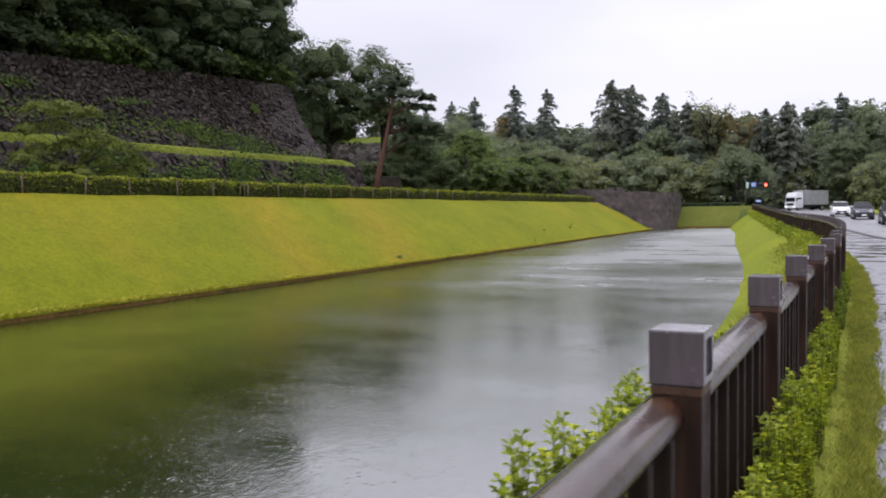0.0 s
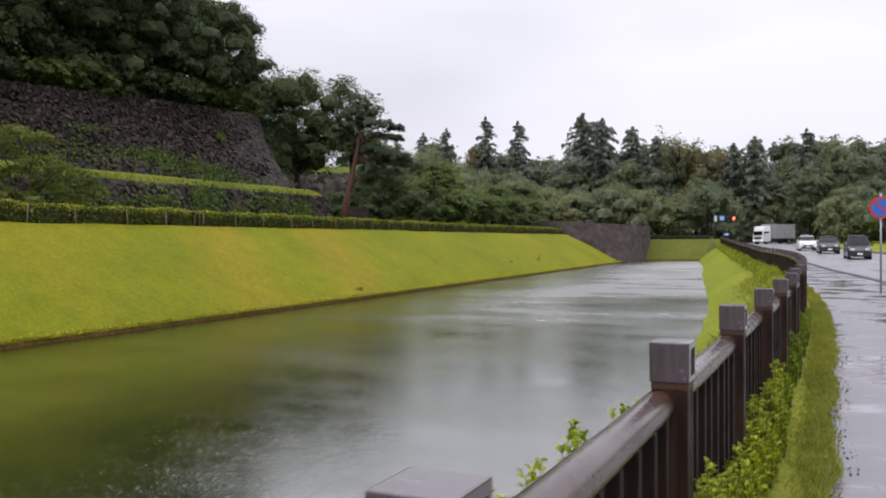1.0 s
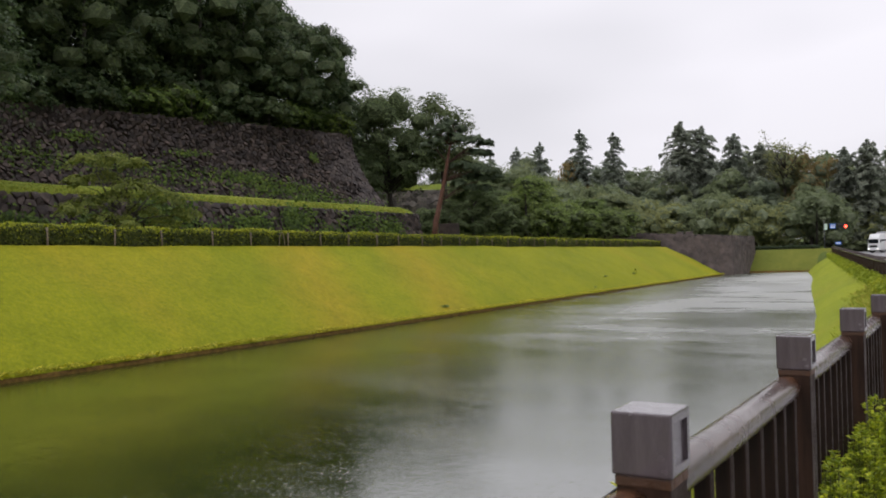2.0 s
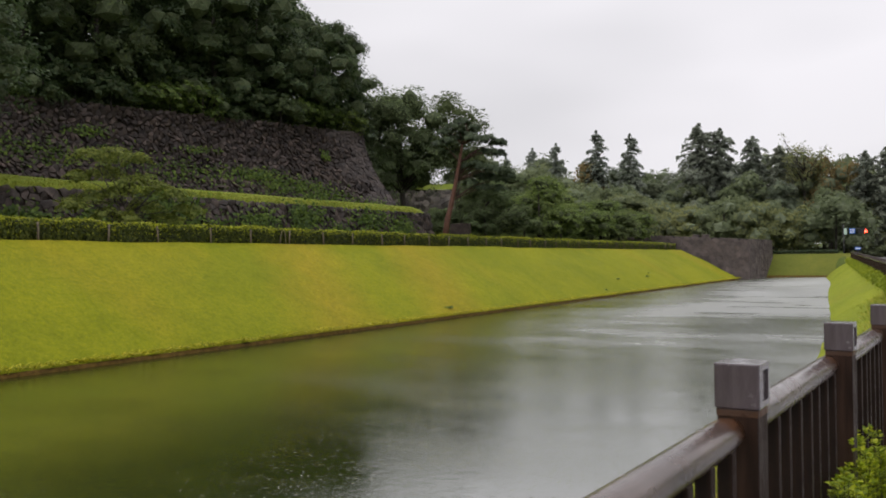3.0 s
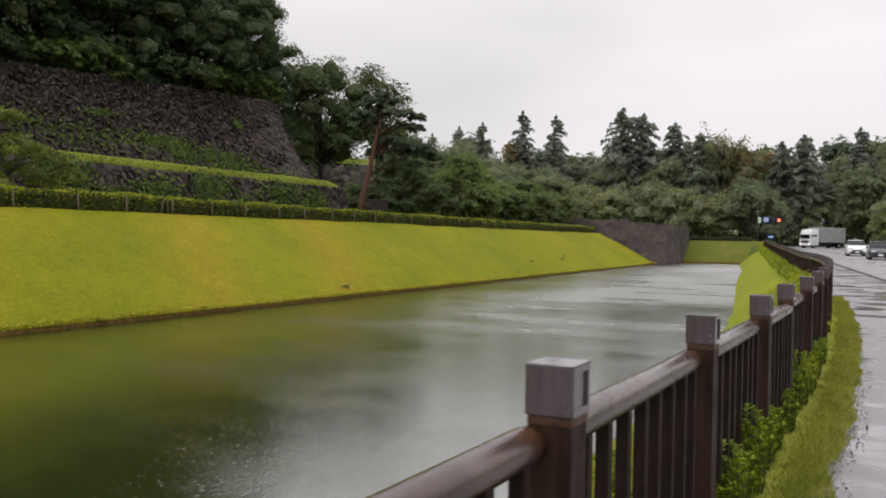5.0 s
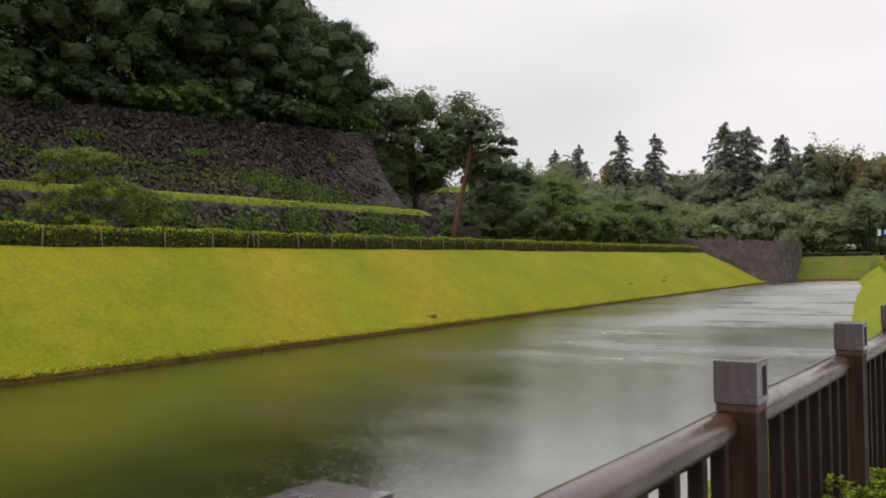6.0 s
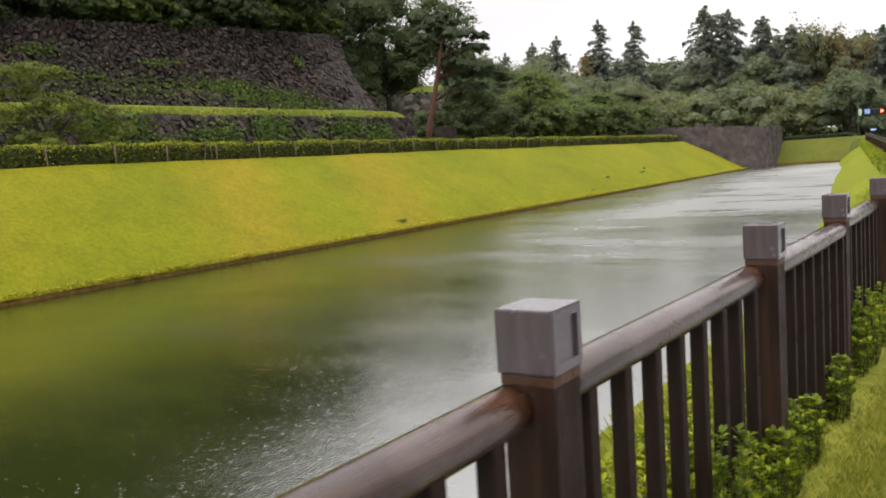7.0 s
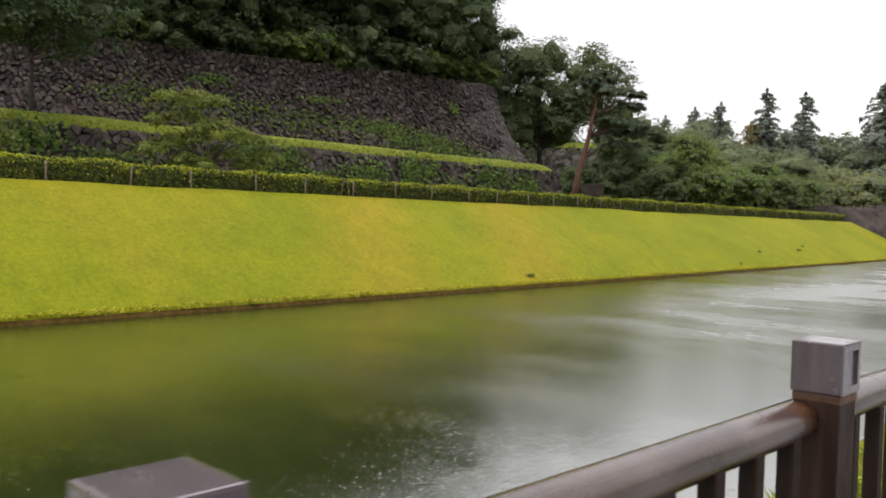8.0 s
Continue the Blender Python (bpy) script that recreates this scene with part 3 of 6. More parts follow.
strip("kerb", YR, lambda y: [(float(fence_x(y)) + d, float(road_z(y)) + h) for d, h in ((3.05, -0.1), (3.05, 0.05), (3.08, 0.07), (3.22, 0.07), (3.25, 0.05), (3.26, -0.14))],
      M_KERB, "dark wet stone kerb along the road", "kerb", 0.0)
strip("road", YR, lambda y: [(float(fence_x(y)) + d, float(road_z(y)) + h) for d, h in ((3.2, -0.12), (5.5, -0.08), (7.5, -0.05), (9.5, -0.08), (11.8, -0.12))],
      M_ROAD, "wet grey asphalt road reflecting the sky", "road", 0.0)
strip("far_kerb", YR, lambda y: [(float(fence_x(y)) + d, float(road_z(y)) + h) for d, h in ((11.7, -0.14), (11.72, 0.05), (11.92, 0.05), (11.95, -0.1))],
      M_KERB, "dark wet stone kerb across the road", "kerb", 0.0)
strip("far_verge", YR, lambda y: [(float(fence_x(y)) + d, float(road_z(y)) + h) for d, h in ((11.9, 0.03), (14.0, 0.10), (17.0, 0.16), (22.0, 0.2))],
      M_BANK, "grass verge across the road", "verge", 0.02, 0.05)

def terrace_bank(y):
    return [(TERRACE_X - 0.62, 5.35), (TERRACE_X - 0.75, 5.66), (TERRACE_X - 1.2, 5.98), (TERRACE_X - 2.2, 6.3), (TERRACE_X - 6.0, 6.35)]


strip("terrace_lawn", np.arange(-40, TERRACE_END - 0.2, 0.5), terrace_bank, M_TERRACE, "rounded grass shoulder on top of the terrace wall", "grass bank", 0.0, 0.10)

# lane dashes
for k in range(26):
    y0 = 4.0 + 6.0 * k
    pts = [(float(fence_x(y)) + 7.4 + d, y, float(road_z(y)) - 0.044) for y in (y0, y0 + 1.5, y0 + 3.0) for d in (0, 0.14)]
    tagged(new("lane_dash", mesh_of("lane_dash", pts, [(0, 1, 3, 2), (2, 3, 5, 4)], M_PAINT)), "worn white lane dash on wet asphalt", "road marking", "lane dashes", "structure")

# soil lip under the lawn's edge, with a ragged grass fringe
lip_rows = []
for y in np.arange(-60, 97.61, 0.2):
    fe = float(far_edge_x(y))
    w = 0.06 * noise.noise((y * 1.7, 0, 0)) + 0.03 * noise.noise((y * 6.0, 5, 0))
    lip_rows.append([(fe - 0.3, y, WATER + 0.16), (fe - 0.02 + w, y, WATER + 0.10 + 0.3 * w), (fe + 0.05 + w, y, WATER + 0.05), (fe + 0.03 + w * 0.5, y, WATER - 0.25)])
lip = np.array(lip_rows)
tagged(new("bank_edge", grid_mesh("bank_edge", lip[..., 0], lip[..., 1], lip[..., 2], M_SOIL)), "dark wet soil edge between lawn and water", "bank edge", kind="structure")


# ---------------- stone walls ----------------
def clip_half(poly, mx, my, nx, ny):
    """The part of a convex polygon on the near side of a line through (mx, my) with normal (nx, ny)."""
    out = []
    for k, (px, py) in enumerate(poly):
        qx, qy = poly[(k + 1) % len(poly)]
        a, b = (px - mx) * nx + (py - my) * ny, (qx - mx) * nx + (qy - my) * ny
        if a <= 0:
            out.append((px, py))
        if (a < 0) != (b < 0) and a != b:
            t = a / (a - b)
            out.append((px + (qx - px) * t, py + (qy - py) * t))
    return out


def stone_cells(length, height, wide, tall, rng, wild=0.3):
    """Irregular many-sided cells that fill a wall: the cells of scattered points."""
    rows, cols = max(2, round(height / tall)), max(2, round(length / wide))
    dy, dx = height / rows, length / cols
    pts = {}
    for r in range(-1, rows + 1):
        for c in range(-1, cols + 1):
            pts[r, c] = ((c + 0.5 + 0.5 * (r % 2) + rng.uniform(-wild, wild)) * dx, (r + 0.5 + rng.uniform(-wild, wild)) * dy)
    cells = []
    for r in range(rows):
        for c in range(-1, cols + 1):
            px, py = pts[r, c]
            poly = [(px - 2 * dx, py - 2 * dy), (px + 2 * dx, py - 2 * dy), (px + 2 * dx, py + 2 * dy), (px - 2 * dx, py + 2 * dy)]
            for rr in range(r - 2, r + 3):
                for cc in range(c - 2, c + 3):
                    if (rr, cc) != (r, c) and (rr, cc) in pts:
                        qx, qy = pts[rr, cc]
                        poly = clip_half(poly, (px + qx) / 2, (py + qy) / 2, qx - px, qy - py)
            poly = [(min(max(a, 0.0), length), min(max(b, 0.0), height)) for a, b in poly]
            area = abs(sum(a[0] * b[1] - b[0] * a[1] for a, b in zip(poly, poly[1:] + poly[:1]))) / 2
            if len(poly) >= 3 and area > 0.1 * dx * dy:
                cells.append(poly)
    return cells


def stone_faces(poly, face, rng, proud, tight=0.88):
    """Verts and faces of one rough stone: a rim set back, a shoulder, and an uneven face."""
    p = np.array(poly)
    c = p.mean(0)
    verts = []
    lift = proud * rng.uniform(0.5, 1.3)
    tip = rng.uniform(-1.4, 1.4, 2) + np.array((0.0, 0.1))
    grow = rng.uniform(tight, 0.99)
    for shrink, depth in ((grow, -0.4), (grow - 0.015, 0.35), (grow - 0.07, 0.9), (grow * 0.45, 1.0)):
        for q in p:
            d = (q - c) * shrink
            extra = (d[0] * tip[0] + d[1] * tip[1]) * 0.5 if depth > 0 else 0.0
            jit = rng.uniform(-0.035, 0.035, 2) if depth > 0.2 else (0, 0)
            verts.append(face(c[0] + d[0] + jit[0], c[1] + d[1] + jit[1], lift * depth + extra * min(1, proud * 4)))
    n = len(p)
    faces = []
    for ring in range(3):
        for k in range(n):
            q = (k + 1) % n
            faces.append((ring * n + k, ring * n + q, (ring + 1) * n + q, (ring + 1) * n + k))
    faces.append(tuple(3 * n + k for k in range(n)))
    return verts, faces


def stone_wall(name, label, length, height, face, wide, tall, proud, seed, near, wild=0.3, cuts=40, stone=None, tight=0.88, dressed=0.0):
    """A wall of rough stones on a backing; near picks the cells that become parts of their own; the first dressed metres are of paler cut stone."""
    rng = np.random.default_rng(seed)
    root = thing(name, (0, 0, 0), label, "stone wall", kind="structure")
    ss, hh = np.meshgrid(np.linspace(0, length, cuts), np.linspace(0, height, 8))
    back = [face(s, h, -0.06) for s, h in zip(ss.ravel(), hh.ravel())]
    faces = [(r * cuts + k, r * cuts + k + 1, (r + 1) * cuts + k + 1, (r + 1) * cuts + k) for r in range(7) for k in range(cuts - 1)]
    hang("backing", mesh_of("backing", back, faces, M_JOINT), root)
    rest, cut_stones, singles = [], [], 0
    for poly in stone_cells(length, height, wide, tall, rng, wild):
        c = np.mean(poly, 0)
        if c[0] < dressed * (1 + 0.5 * math.sin(c[1] * 1.7)) + rng.uniform(-0.8, 0.8) * (dressed > 0):
            cut_stones.append(stone_faces(poly, face, rng, 0.4 * proud, 0.95))
            continue
        piece = stone_faces(poly, face, rng, proud, tight)
        if near(c[0], c[1]) and singles < 300:
            hang("stone", mesh_of("stone", *piece, stone or M_STONE), root)
            singles += 1
        else:
            rest.append(piece)
    if cut_stones:
        tagged(hang("corner_stones", mesh_of("corner_stones", *join(cut_stones), M_CORNERSTONE), root, "paler squared corner stones"), kind="stuff")
    if rest:
        tagged(hang("stones", mesh_of("stones", *join(rest), stone or M_STONE), root), kind="stuff")
    return root


WALL_LEN, WALL_H = 58.0, 8.6


def castle_face(s, h, out):
    """s from the far corner back towards the camera, h up; the batter steepens towards the top."""
    t = min(1.0, max(0.0, h / WALL_H))
    back = 5.0 * (1 - (1 - t) ** 1.7) * 1.0
    x, y = CORNER + ALONG * (1.4 - s - 0.28 * back) - OUT * (back - out)
    return (x, y, 5.9 + h + out * 0.4)


def return_face(s, h, out):
    t = min(1.0, max(0.0, h / WALL_H))
    back = 5.0 * (1 - (1 - t) ** 1.7)
    x, y = CORNER - OUT * (s + back * (1 - s / 18.0)) + ALONG * (1.4 - back * 0.28 + out)
    return (x, y, 5.9 + h)


def terrace_face(s, h, out):
    return (TERRACE_X - 0.25 * h + out, TERRACE_END - s + 0.1 * h, 2.9 + h)


def terrace_end_face(s, h, out):
    return (TERRACE_X - 0.25 * h - s * 0.92, TERRACE_END + s * 0.35 + 0.1 * h * 0 + out, 2.9 + h)


# ---------------- the post-and-rail fence ----------------
def cap_mesh():
    bm = bm_box(-0.063, 0.063, -0.065, 0.065, 1.008, 1.137)
    bm.faces.ensure_lookup_table()
    sides = [f for f in bm.faces if abs(f.normal.x) > 0.9]
    bmesh.ops.inset_individual(bm, faces=sides, thickness=0.030, depth=0.0)
    for f in sides:
        move = f.normal * -0.007
        made = bmesh.ops.extrude_discrete_faces(bm, faces=[f])["faces"][0]
        bmesh.ops.translate(bm, verts=made.verts, vec=move)
    outer = [e for e in bm.edges if all(abs(abs(v.co.x) - 0.063) < 1e-4 and abs(abs(v.co.y) - 0.065) < 1e-4 for v in e.verts) or all(v.co.z > 1.136 for v in e.verts)]
    bmesh.ops.bevel(bm, geom=outer, offset=0.005, segments=2, affect="EDGES", profile=0.6)
    return from_bm("cap", bm, M_CAP)


def rail_mesh(length):
    n, pts, rad = 22, [], []
    for i in range(n + 1):
        t = i / n
        e = min(t, 1 - t) * length
        rad.append(0.049 * (0.86 + 0.14 * min(1, e / 0.05)))
        pts.append((0.004 * math.sin(5 * t), t * length, 0.944 + 0.004 * math.sin(3.7 * t + 1)))
    return mesh_of("rail", *tube(pts, rad, 20), M_RAIL, True)


POST = from_bm("post", bm_box(-0.057, 0.057, -0.059, 0.059, -0.35, 1.01, 0.006), M_POST)
COLLAR = from_bm("collar", bm_box(-0.0585, 0.0585, -0.0605, 0.0605, 0.985, 1.007, 0.003), M_RUST)
CAP = cap_mesh()
PANEL = from_bm("panel", bm_box(0.0505, 0.053, -0.034, 0.034, 1.04, 1.106, 0.001), M_CAP)
SLAT = from_bm("slat", bm_box(-0.023, 0.019, -0.022, 0.022, 0.06, 0.915, 0.005), M_WOOD)
RAIL = rail_mesh(1.8 - 0.118)


RAIL_OFF = -0.022       # the rail sits towards the water
fence = thing("fence", (0, 0, 0), "wet brown timber fence with round rail and grey square post caps", "fence")


def fence_spot(y, turned=True):
    slope = (float(fence_x(y + 0.5)) - float(fence_x(y - 0.5)))
    return pose(float(fence_x(y)), y, float(road_z(y)) - 0.0, 0, 0, -math.degrees(math.atan(slope)) if turned else 0)


far_bits = []


def baked(me, m):
    return [m @ v.co for v in me.vertices], [tuple(p.vertices) for p in me.polygons]


SIDE = {1: 0.0, 2: -0.002, 3: -0.007, 4: 0.011, 5: 0.016, 6: 0.022, 7: -0.02}   # posts a little out of line
for k in range(-2, 64):
    y = 1.8 * k
    m = pose(SIDE.get(k, 0.0), 0, 0) @ fence_spot(y)
    m2 = fence_spot(y + 0.9)
    m2.translation = m.translation
    rise = float(road_z(y + 1.8) - road_z(y))
    m2 = m2 @ pose(0, 0, 0, math.degrees(math.atan(rise / 1.8)), 0, 0)
    if k < 62:
        post = hang("post", POST, fence, m=m)
        hang("cap", CAP, post, "grey-brown square cap")
        hang("collar", COLLAR, post, "orange-worn collar")
        hang("panel", PANEL, post)
        hang("rail", RAIL, fence, "weathered wet round rail", m2 @ pose(RAIL_OFF, 0.059, 0))
    if k < 35:
        for j in range(1, 9):
            hang("slat", SLAT, fence, m=m2 @ pose(0.002 * ((j * 7 + k) % 3 - 1), 0.2 * j, 0.0, 0, 0, ((j * 5 + k * 3) % 5 - 2) * 0.8))
    else:
        for j in range(1, 9):
            far_bits.append(baked(SLAT, m2 @ pose(0, 0.2 * j, 0)))
tagged(hang("slat_run", mesh_of("slat_run", *join(far_bits), M_WOOD), fence), kind="stuff")

wire_pts = [(float(fence_x(y)) - 0.076 - 0.003 * math.sin(y * 3.5), y, float(road_z(y)) + 0.962) for y in np.arange(-3.6, 40, 0.3)]
tagged(new("cable", mesh_of("cable", *tube(wire_pts, [0.003] * len(wire_pts), 6), M_WIRE, True)), "thin dark cable strung along the fence rail", "cable")

# concrete edging at the fence's foot
bm = bm_box(0.09, 0.17, -4.0, 40.0, -0.2, 0.0, 0.012)
bmesh.ops.subdivide_edges(bm, edges=[e for e in bm.edges if abs(e.verts[0].co.y - e.verts[1].co.y) > 10], cuts=60)
for v in bm.verts:
    v.co.x += float(fence_x(v.co.y))
    v.co.z += float(road_z(v.co.y)) + 0.062
tagged(new("edging", from_bm("edging", bm, M_KERB)), "grey concrete edging strip at the fence's foot", "edging", kind="structure")


# ---------------- foliage ----------------
def unit(v):
    return v / np.maximum(np.linalg.norm(v, axis=-1, keepdims=True), 1e-9)


def cards(points, normals, size, rng, narrow=0.6, bend=0.25, loose=0.45):
    """Loose leaf quads about points, facing roughly along normals."""
    n = len(points)
    nrm = unit(normals + rng.normal(0, loose, (n, 3)))
    t = unit(np.cross(nrm, rng.normal(0, 1, (n, 3))))
    b = np.cross(nrm, t)
    s = (size * rng.uniform(0.6, 1.35, n))[:, None]
    out = np.empty((n, 4, 3))
    out[:, 0] = points - t * s
    out[:, 1] = points - b * s * narrow + nrm * s * bend
    out[:, 2] = points + t * s * rng.uniform(0.7, 1.2, (n, 1))
    out[:, 3] = points + b * s * narrow + nrm * s * bend
    return out


def bough_cards(blobs, rng, size, pads, leaves_each, fill, narrow=0.6, flat=0.16):
    """Leaf quads in layered boughs: flat drooping sprays set round each lump, and a thin fill inside it."""
    pts, nrm = [], []
    for x, y, z, rx, ry, rz in blobs:
        c, r = np.array((x, y, z)), np.array((rx, ry, rz))
        a = 2.399 * np.arange(pads) + rng.uniform(0, 6.28)
        q = np.clip(np.linspace(0.95, -0.6, pads) + rng.normal(0, 0.12, pads), -0.75, 1.0)
        w = np.sqrt(np.maximum(0.0, 1 - q * q))
        d = np.stack([np.cos(a) * w, np.sin(a) * w, q], -1)
        mid = c + d * r * rng.uniform(0.62, 1.08, (pads, 1))
        up = unit(d * np.array((0.6, 0.6, 0.2)) + np.array((0, 0, 0.8)) + rng.normal(0, 0.16, (pads, 3)))
        e1 = unit(np.cross(up, rng.normal(0, 1, (pads, 3))))
        e2 = np.cross(up, e1)
        reach = rx * rng.uniform(0.30, 0.56, pads)
        k = np.repeat(np.arange(pads), leaves_each)
        t, u = rng.uniform(0, 6.28, len(k)), np.sqrt(rng.random(len(k)))
        rag = 1 + 0.28 * np.sin(3 * t + k) + 0.2 * np.sin(5 * t + 2.0 * k)
        rr = (u * rag * reach[k])[:, None]
        p = mid[k] + e1[k] * rr * np.cos(t)[:, None] + e2[k] * rr * np.sin(t)[:, None]
        p += up[k] * (reach[k] * (rng.normal(0, flat, len(k)) - 0.28 * u * u))[:, None]
        pts.append(p)
        nrm.append(up[k] + 0.35 * d[k])
        f = unit(rng.normal(0, 1, (fill, 3)))
        pts.append(c + f * r * rng.uniform(0.35, 0.85, (fill, 1)))
        nrm.append(f + np.array((0, 0, 0.3)))
    return cards(np.concatenate(pts), np.concatenate(nrm), size, rng, narrow, 0.2, 0.28)


BALL = bmesh.new()
bmesh.ops.create_icosphere(BALL, subdivisions=1, radius=1.0)
BALL_V = np.array([v.co[:] for v in BALL.verts])
BALL_F = [tuple(v.index for v in f.verts) for f in BALL.faces]
BALL.free()


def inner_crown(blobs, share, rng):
    """Opaque filler of a crown: one uneven lump in each clump, inner shade put into its colour."""
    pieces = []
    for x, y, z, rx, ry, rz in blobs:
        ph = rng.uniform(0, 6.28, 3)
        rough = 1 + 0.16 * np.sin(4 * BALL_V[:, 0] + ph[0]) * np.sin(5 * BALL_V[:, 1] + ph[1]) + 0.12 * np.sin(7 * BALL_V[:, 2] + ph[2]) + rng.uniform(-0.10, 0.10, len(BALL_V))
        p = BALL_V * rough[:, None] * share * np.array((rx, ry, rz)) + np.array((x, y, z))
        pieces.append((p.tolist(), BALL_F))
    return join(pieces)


def broadleaf(name, height, radius, leaf_mat, seed, label, size=0.15, lumps=28, pads=8, leaves_each=30, fill=50, trunk_part=0.32, flat=1.0, limbs=True, core=0.0, stout=1.0):
    """A broad-crowned tree: tapered forked trunk, limbs, and a crown of lumps built of layered boughs with gaps."""
    rng = np.random.default_rng(seed)
    root = thing(name, (0, 0, 0), label, "tree")
    bits, blobs = [], []
    base = height * trunk_part
    r0 = (0.022 * height + 0.06) * stout
    lean = rng.normal(0, 0.035, 2) * height
    bits.append(tube([(0, 0, -0.4), (lean[0] * 0.2, lean[1] * 0.2, base * 0.5), (lean[0] * 0.5, lean[1] * 0.5, base), (lean[0], lean[1], height * 0.72)], [r0 * 1.35, r0, r0 * 0.8, r0 * 0.25], 8))
    mid, up = height * (0.5 + trunk_part * 0.35), height * (0.5 - trunk_part * 0.35) * flat
    for k in range(lumps):
        a = 2.399 * k + rng.uniform(-0.4, 0.4)
        q = rng.uniform(-0.75, 0.95)
        w = math.sqrt(max(0.05, 1 - q * q)) * rng.uniform(0.55, 0.95)
        c = (lean[0] + math.cos(a) * w * radius * 0.78, lean[1] + math.sin(a) * w * radius * 0.78, mid + q * up * 0.82)
        rr = radius * rng.uniform(0.26, 0.42)
        blobs.append((*c, rr, rr, rr * rng.uniform(0.6, 0.85)))
        if k % 2 == 0 and limbs:
            start = (lean[0] * 0.6, lean[1] * 0.6, base + (c[2] - base) * 0.3)
            bits.append(tube([start, ((start[0] + c[0]) / 2, (start[1] + c[1]) / 2, (start[2] + c[2]) / 2 + 0.1 * rr), c], [r0 * 0.42, r0 * 0.26, r0 * 0.08], 6))
    hang("trunk", mesh_of("trunk", *join(bits), M_BARK, True), root, "dark bark")
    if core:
        # filler lumps added to close gaps, coloured as inner shade
        hang("inner_crown", mesh_of("inner_crown", *inner_crown(blobs, core, rng), M_FARINNER if leaf_mat in (M_FARLEAF, M_OLIVE, M_DEEPLEAF, M_AUTUMN) else M_INNERLEAF), root, "opaque filler lumps, inner shade put into their colour")
    hang("crown", quads_mesh("crown", bough_cards(blobs, rng, size, pads, leaves_each, fill), leaf_mat), root)
    return root


def conifer(name, height, radius, seed, label, leaf_mat=None, tiers=30, ragged=0.2, taper=0.75):
    """A spired evergreen: straight trunk, whorls of drooping boughs, ragged outline."""
    rng = np.random.default_rng(seed)
    root = thing(name, (0, 0, 0), label, "tree")
    r0 = 0.016 * height
    bits = [tube([(0, 0, -0.4), (0, 0, height * 0.5), (0.05, 0, height)], [r0 * 1.2, r0 * 0.7, 0.02], 8)]
    sets = []
    for i in range(tiers):
        t = i / (tiers - 1)
        z = height * (0.10 + 0.885 * t)
        reach = radius * (1 - t) ** taper * (0.8 + ragged * math.sin(i * 2.1) + ragged * rng.uniform(-0.6, 0.6)) + 0.25
        for j in range(7 if t < 0.8 else 5):
            if rng.random() < 0.16:
                continue
            a = 2 * math.pi * j / 7 + i * 0.9 + rng.uniform(-0.3, 0.3)
            ln = reach * rng.uniform(0.5, 1.3)
            d = np.array((math.cos(a), math.sin(a), 0.0))
            side = np.array((-d[1], d[0], 0.0))
            n = int(7 + 13 * ln)
            u = rng.random(n) ** 0.7
            width = (0.32 * ln + 0.15) * (1.05 - u)
            p = np.outer(u * ln, d) + np.outer(rng.uniform(-1, 1, n) * width, side)
            p[:, 2] += z + 0.12 * ln * u - 0.30 * ln * u * u + rng.normal(0, 0.12, n)
            sets.append(cards(p, np.tile((d[0] * 0.3, d[1] * 0.3, 1.0), (n, 1)), 0.36, rng, 0.45))
            bits.append(tube([(0, 0, z), tuple(d * ln * 0.5 + np.array((0, 0, z))), tuple(d * ln * 0.9 + np.array((0, 0, z - 0.25 * ln)))], [0.06, 0.04, 0.012], 4))
    hang("trunk", mesh_of("trunk", *join(bits), M_BARK, True), root, "dark bark")
    hang("crown", quads_mesh("crown", np.concatenate(sets), leaf_mat or M_NEEDLE), root)
    return root


used = {}


def plant(template, x, y, z, turn, scale=1.0, tall=1.0, label=""):
    """The template itself the first time, then copies of it."""
    m = pose(x, y, z, 0, 0, turn)
    if template.name in used:
        ob = copy_thing(template, m)
        ob.name = template.name.split(".")[0]
    else:
        used[template.name] = True
        ob = template
        ob.matrix_basis = m
    ob.scale = (scale, scale, scale * tall)
    if label:
        ob["label"] = label
    return ob


def ground_at(x, y):
    return float(land(x, y))


# --- the castle hill's trees, above the wall ---
hill_kinds = [broadleaf("evergreen_oak", 13, 5.6, M_DARKLEAF, 11, "dense dark evergreen oak on the castle wall", 0.15, 30, 10, 32, 26, 0.03, 1.0, False, 0.6),
              broadleaf("evergreen_oak", 15, 5.6, M_DARKLEAF, 12, "tall dark evergreen oak on the castle wall", 0.15, 32, 10, 32, 26, 0.03, 1.0, False, 0.6),
              broadleaf("evergreen_oak", 11, 5.6, M_DARKLEAF, 13, "spreading dark evergreen oak on the castle wall", 0.15, 28, 10, 32, 26, 0.02, 1.0, False, 0.6)]


def on_wall(s, back):
    """A place on the hill: s back from the corner along the wall, back behind its top edge."""
    x, y = CORNER - ALONG * s - OUT * (5.3 + back)
    return float(x), float(y)


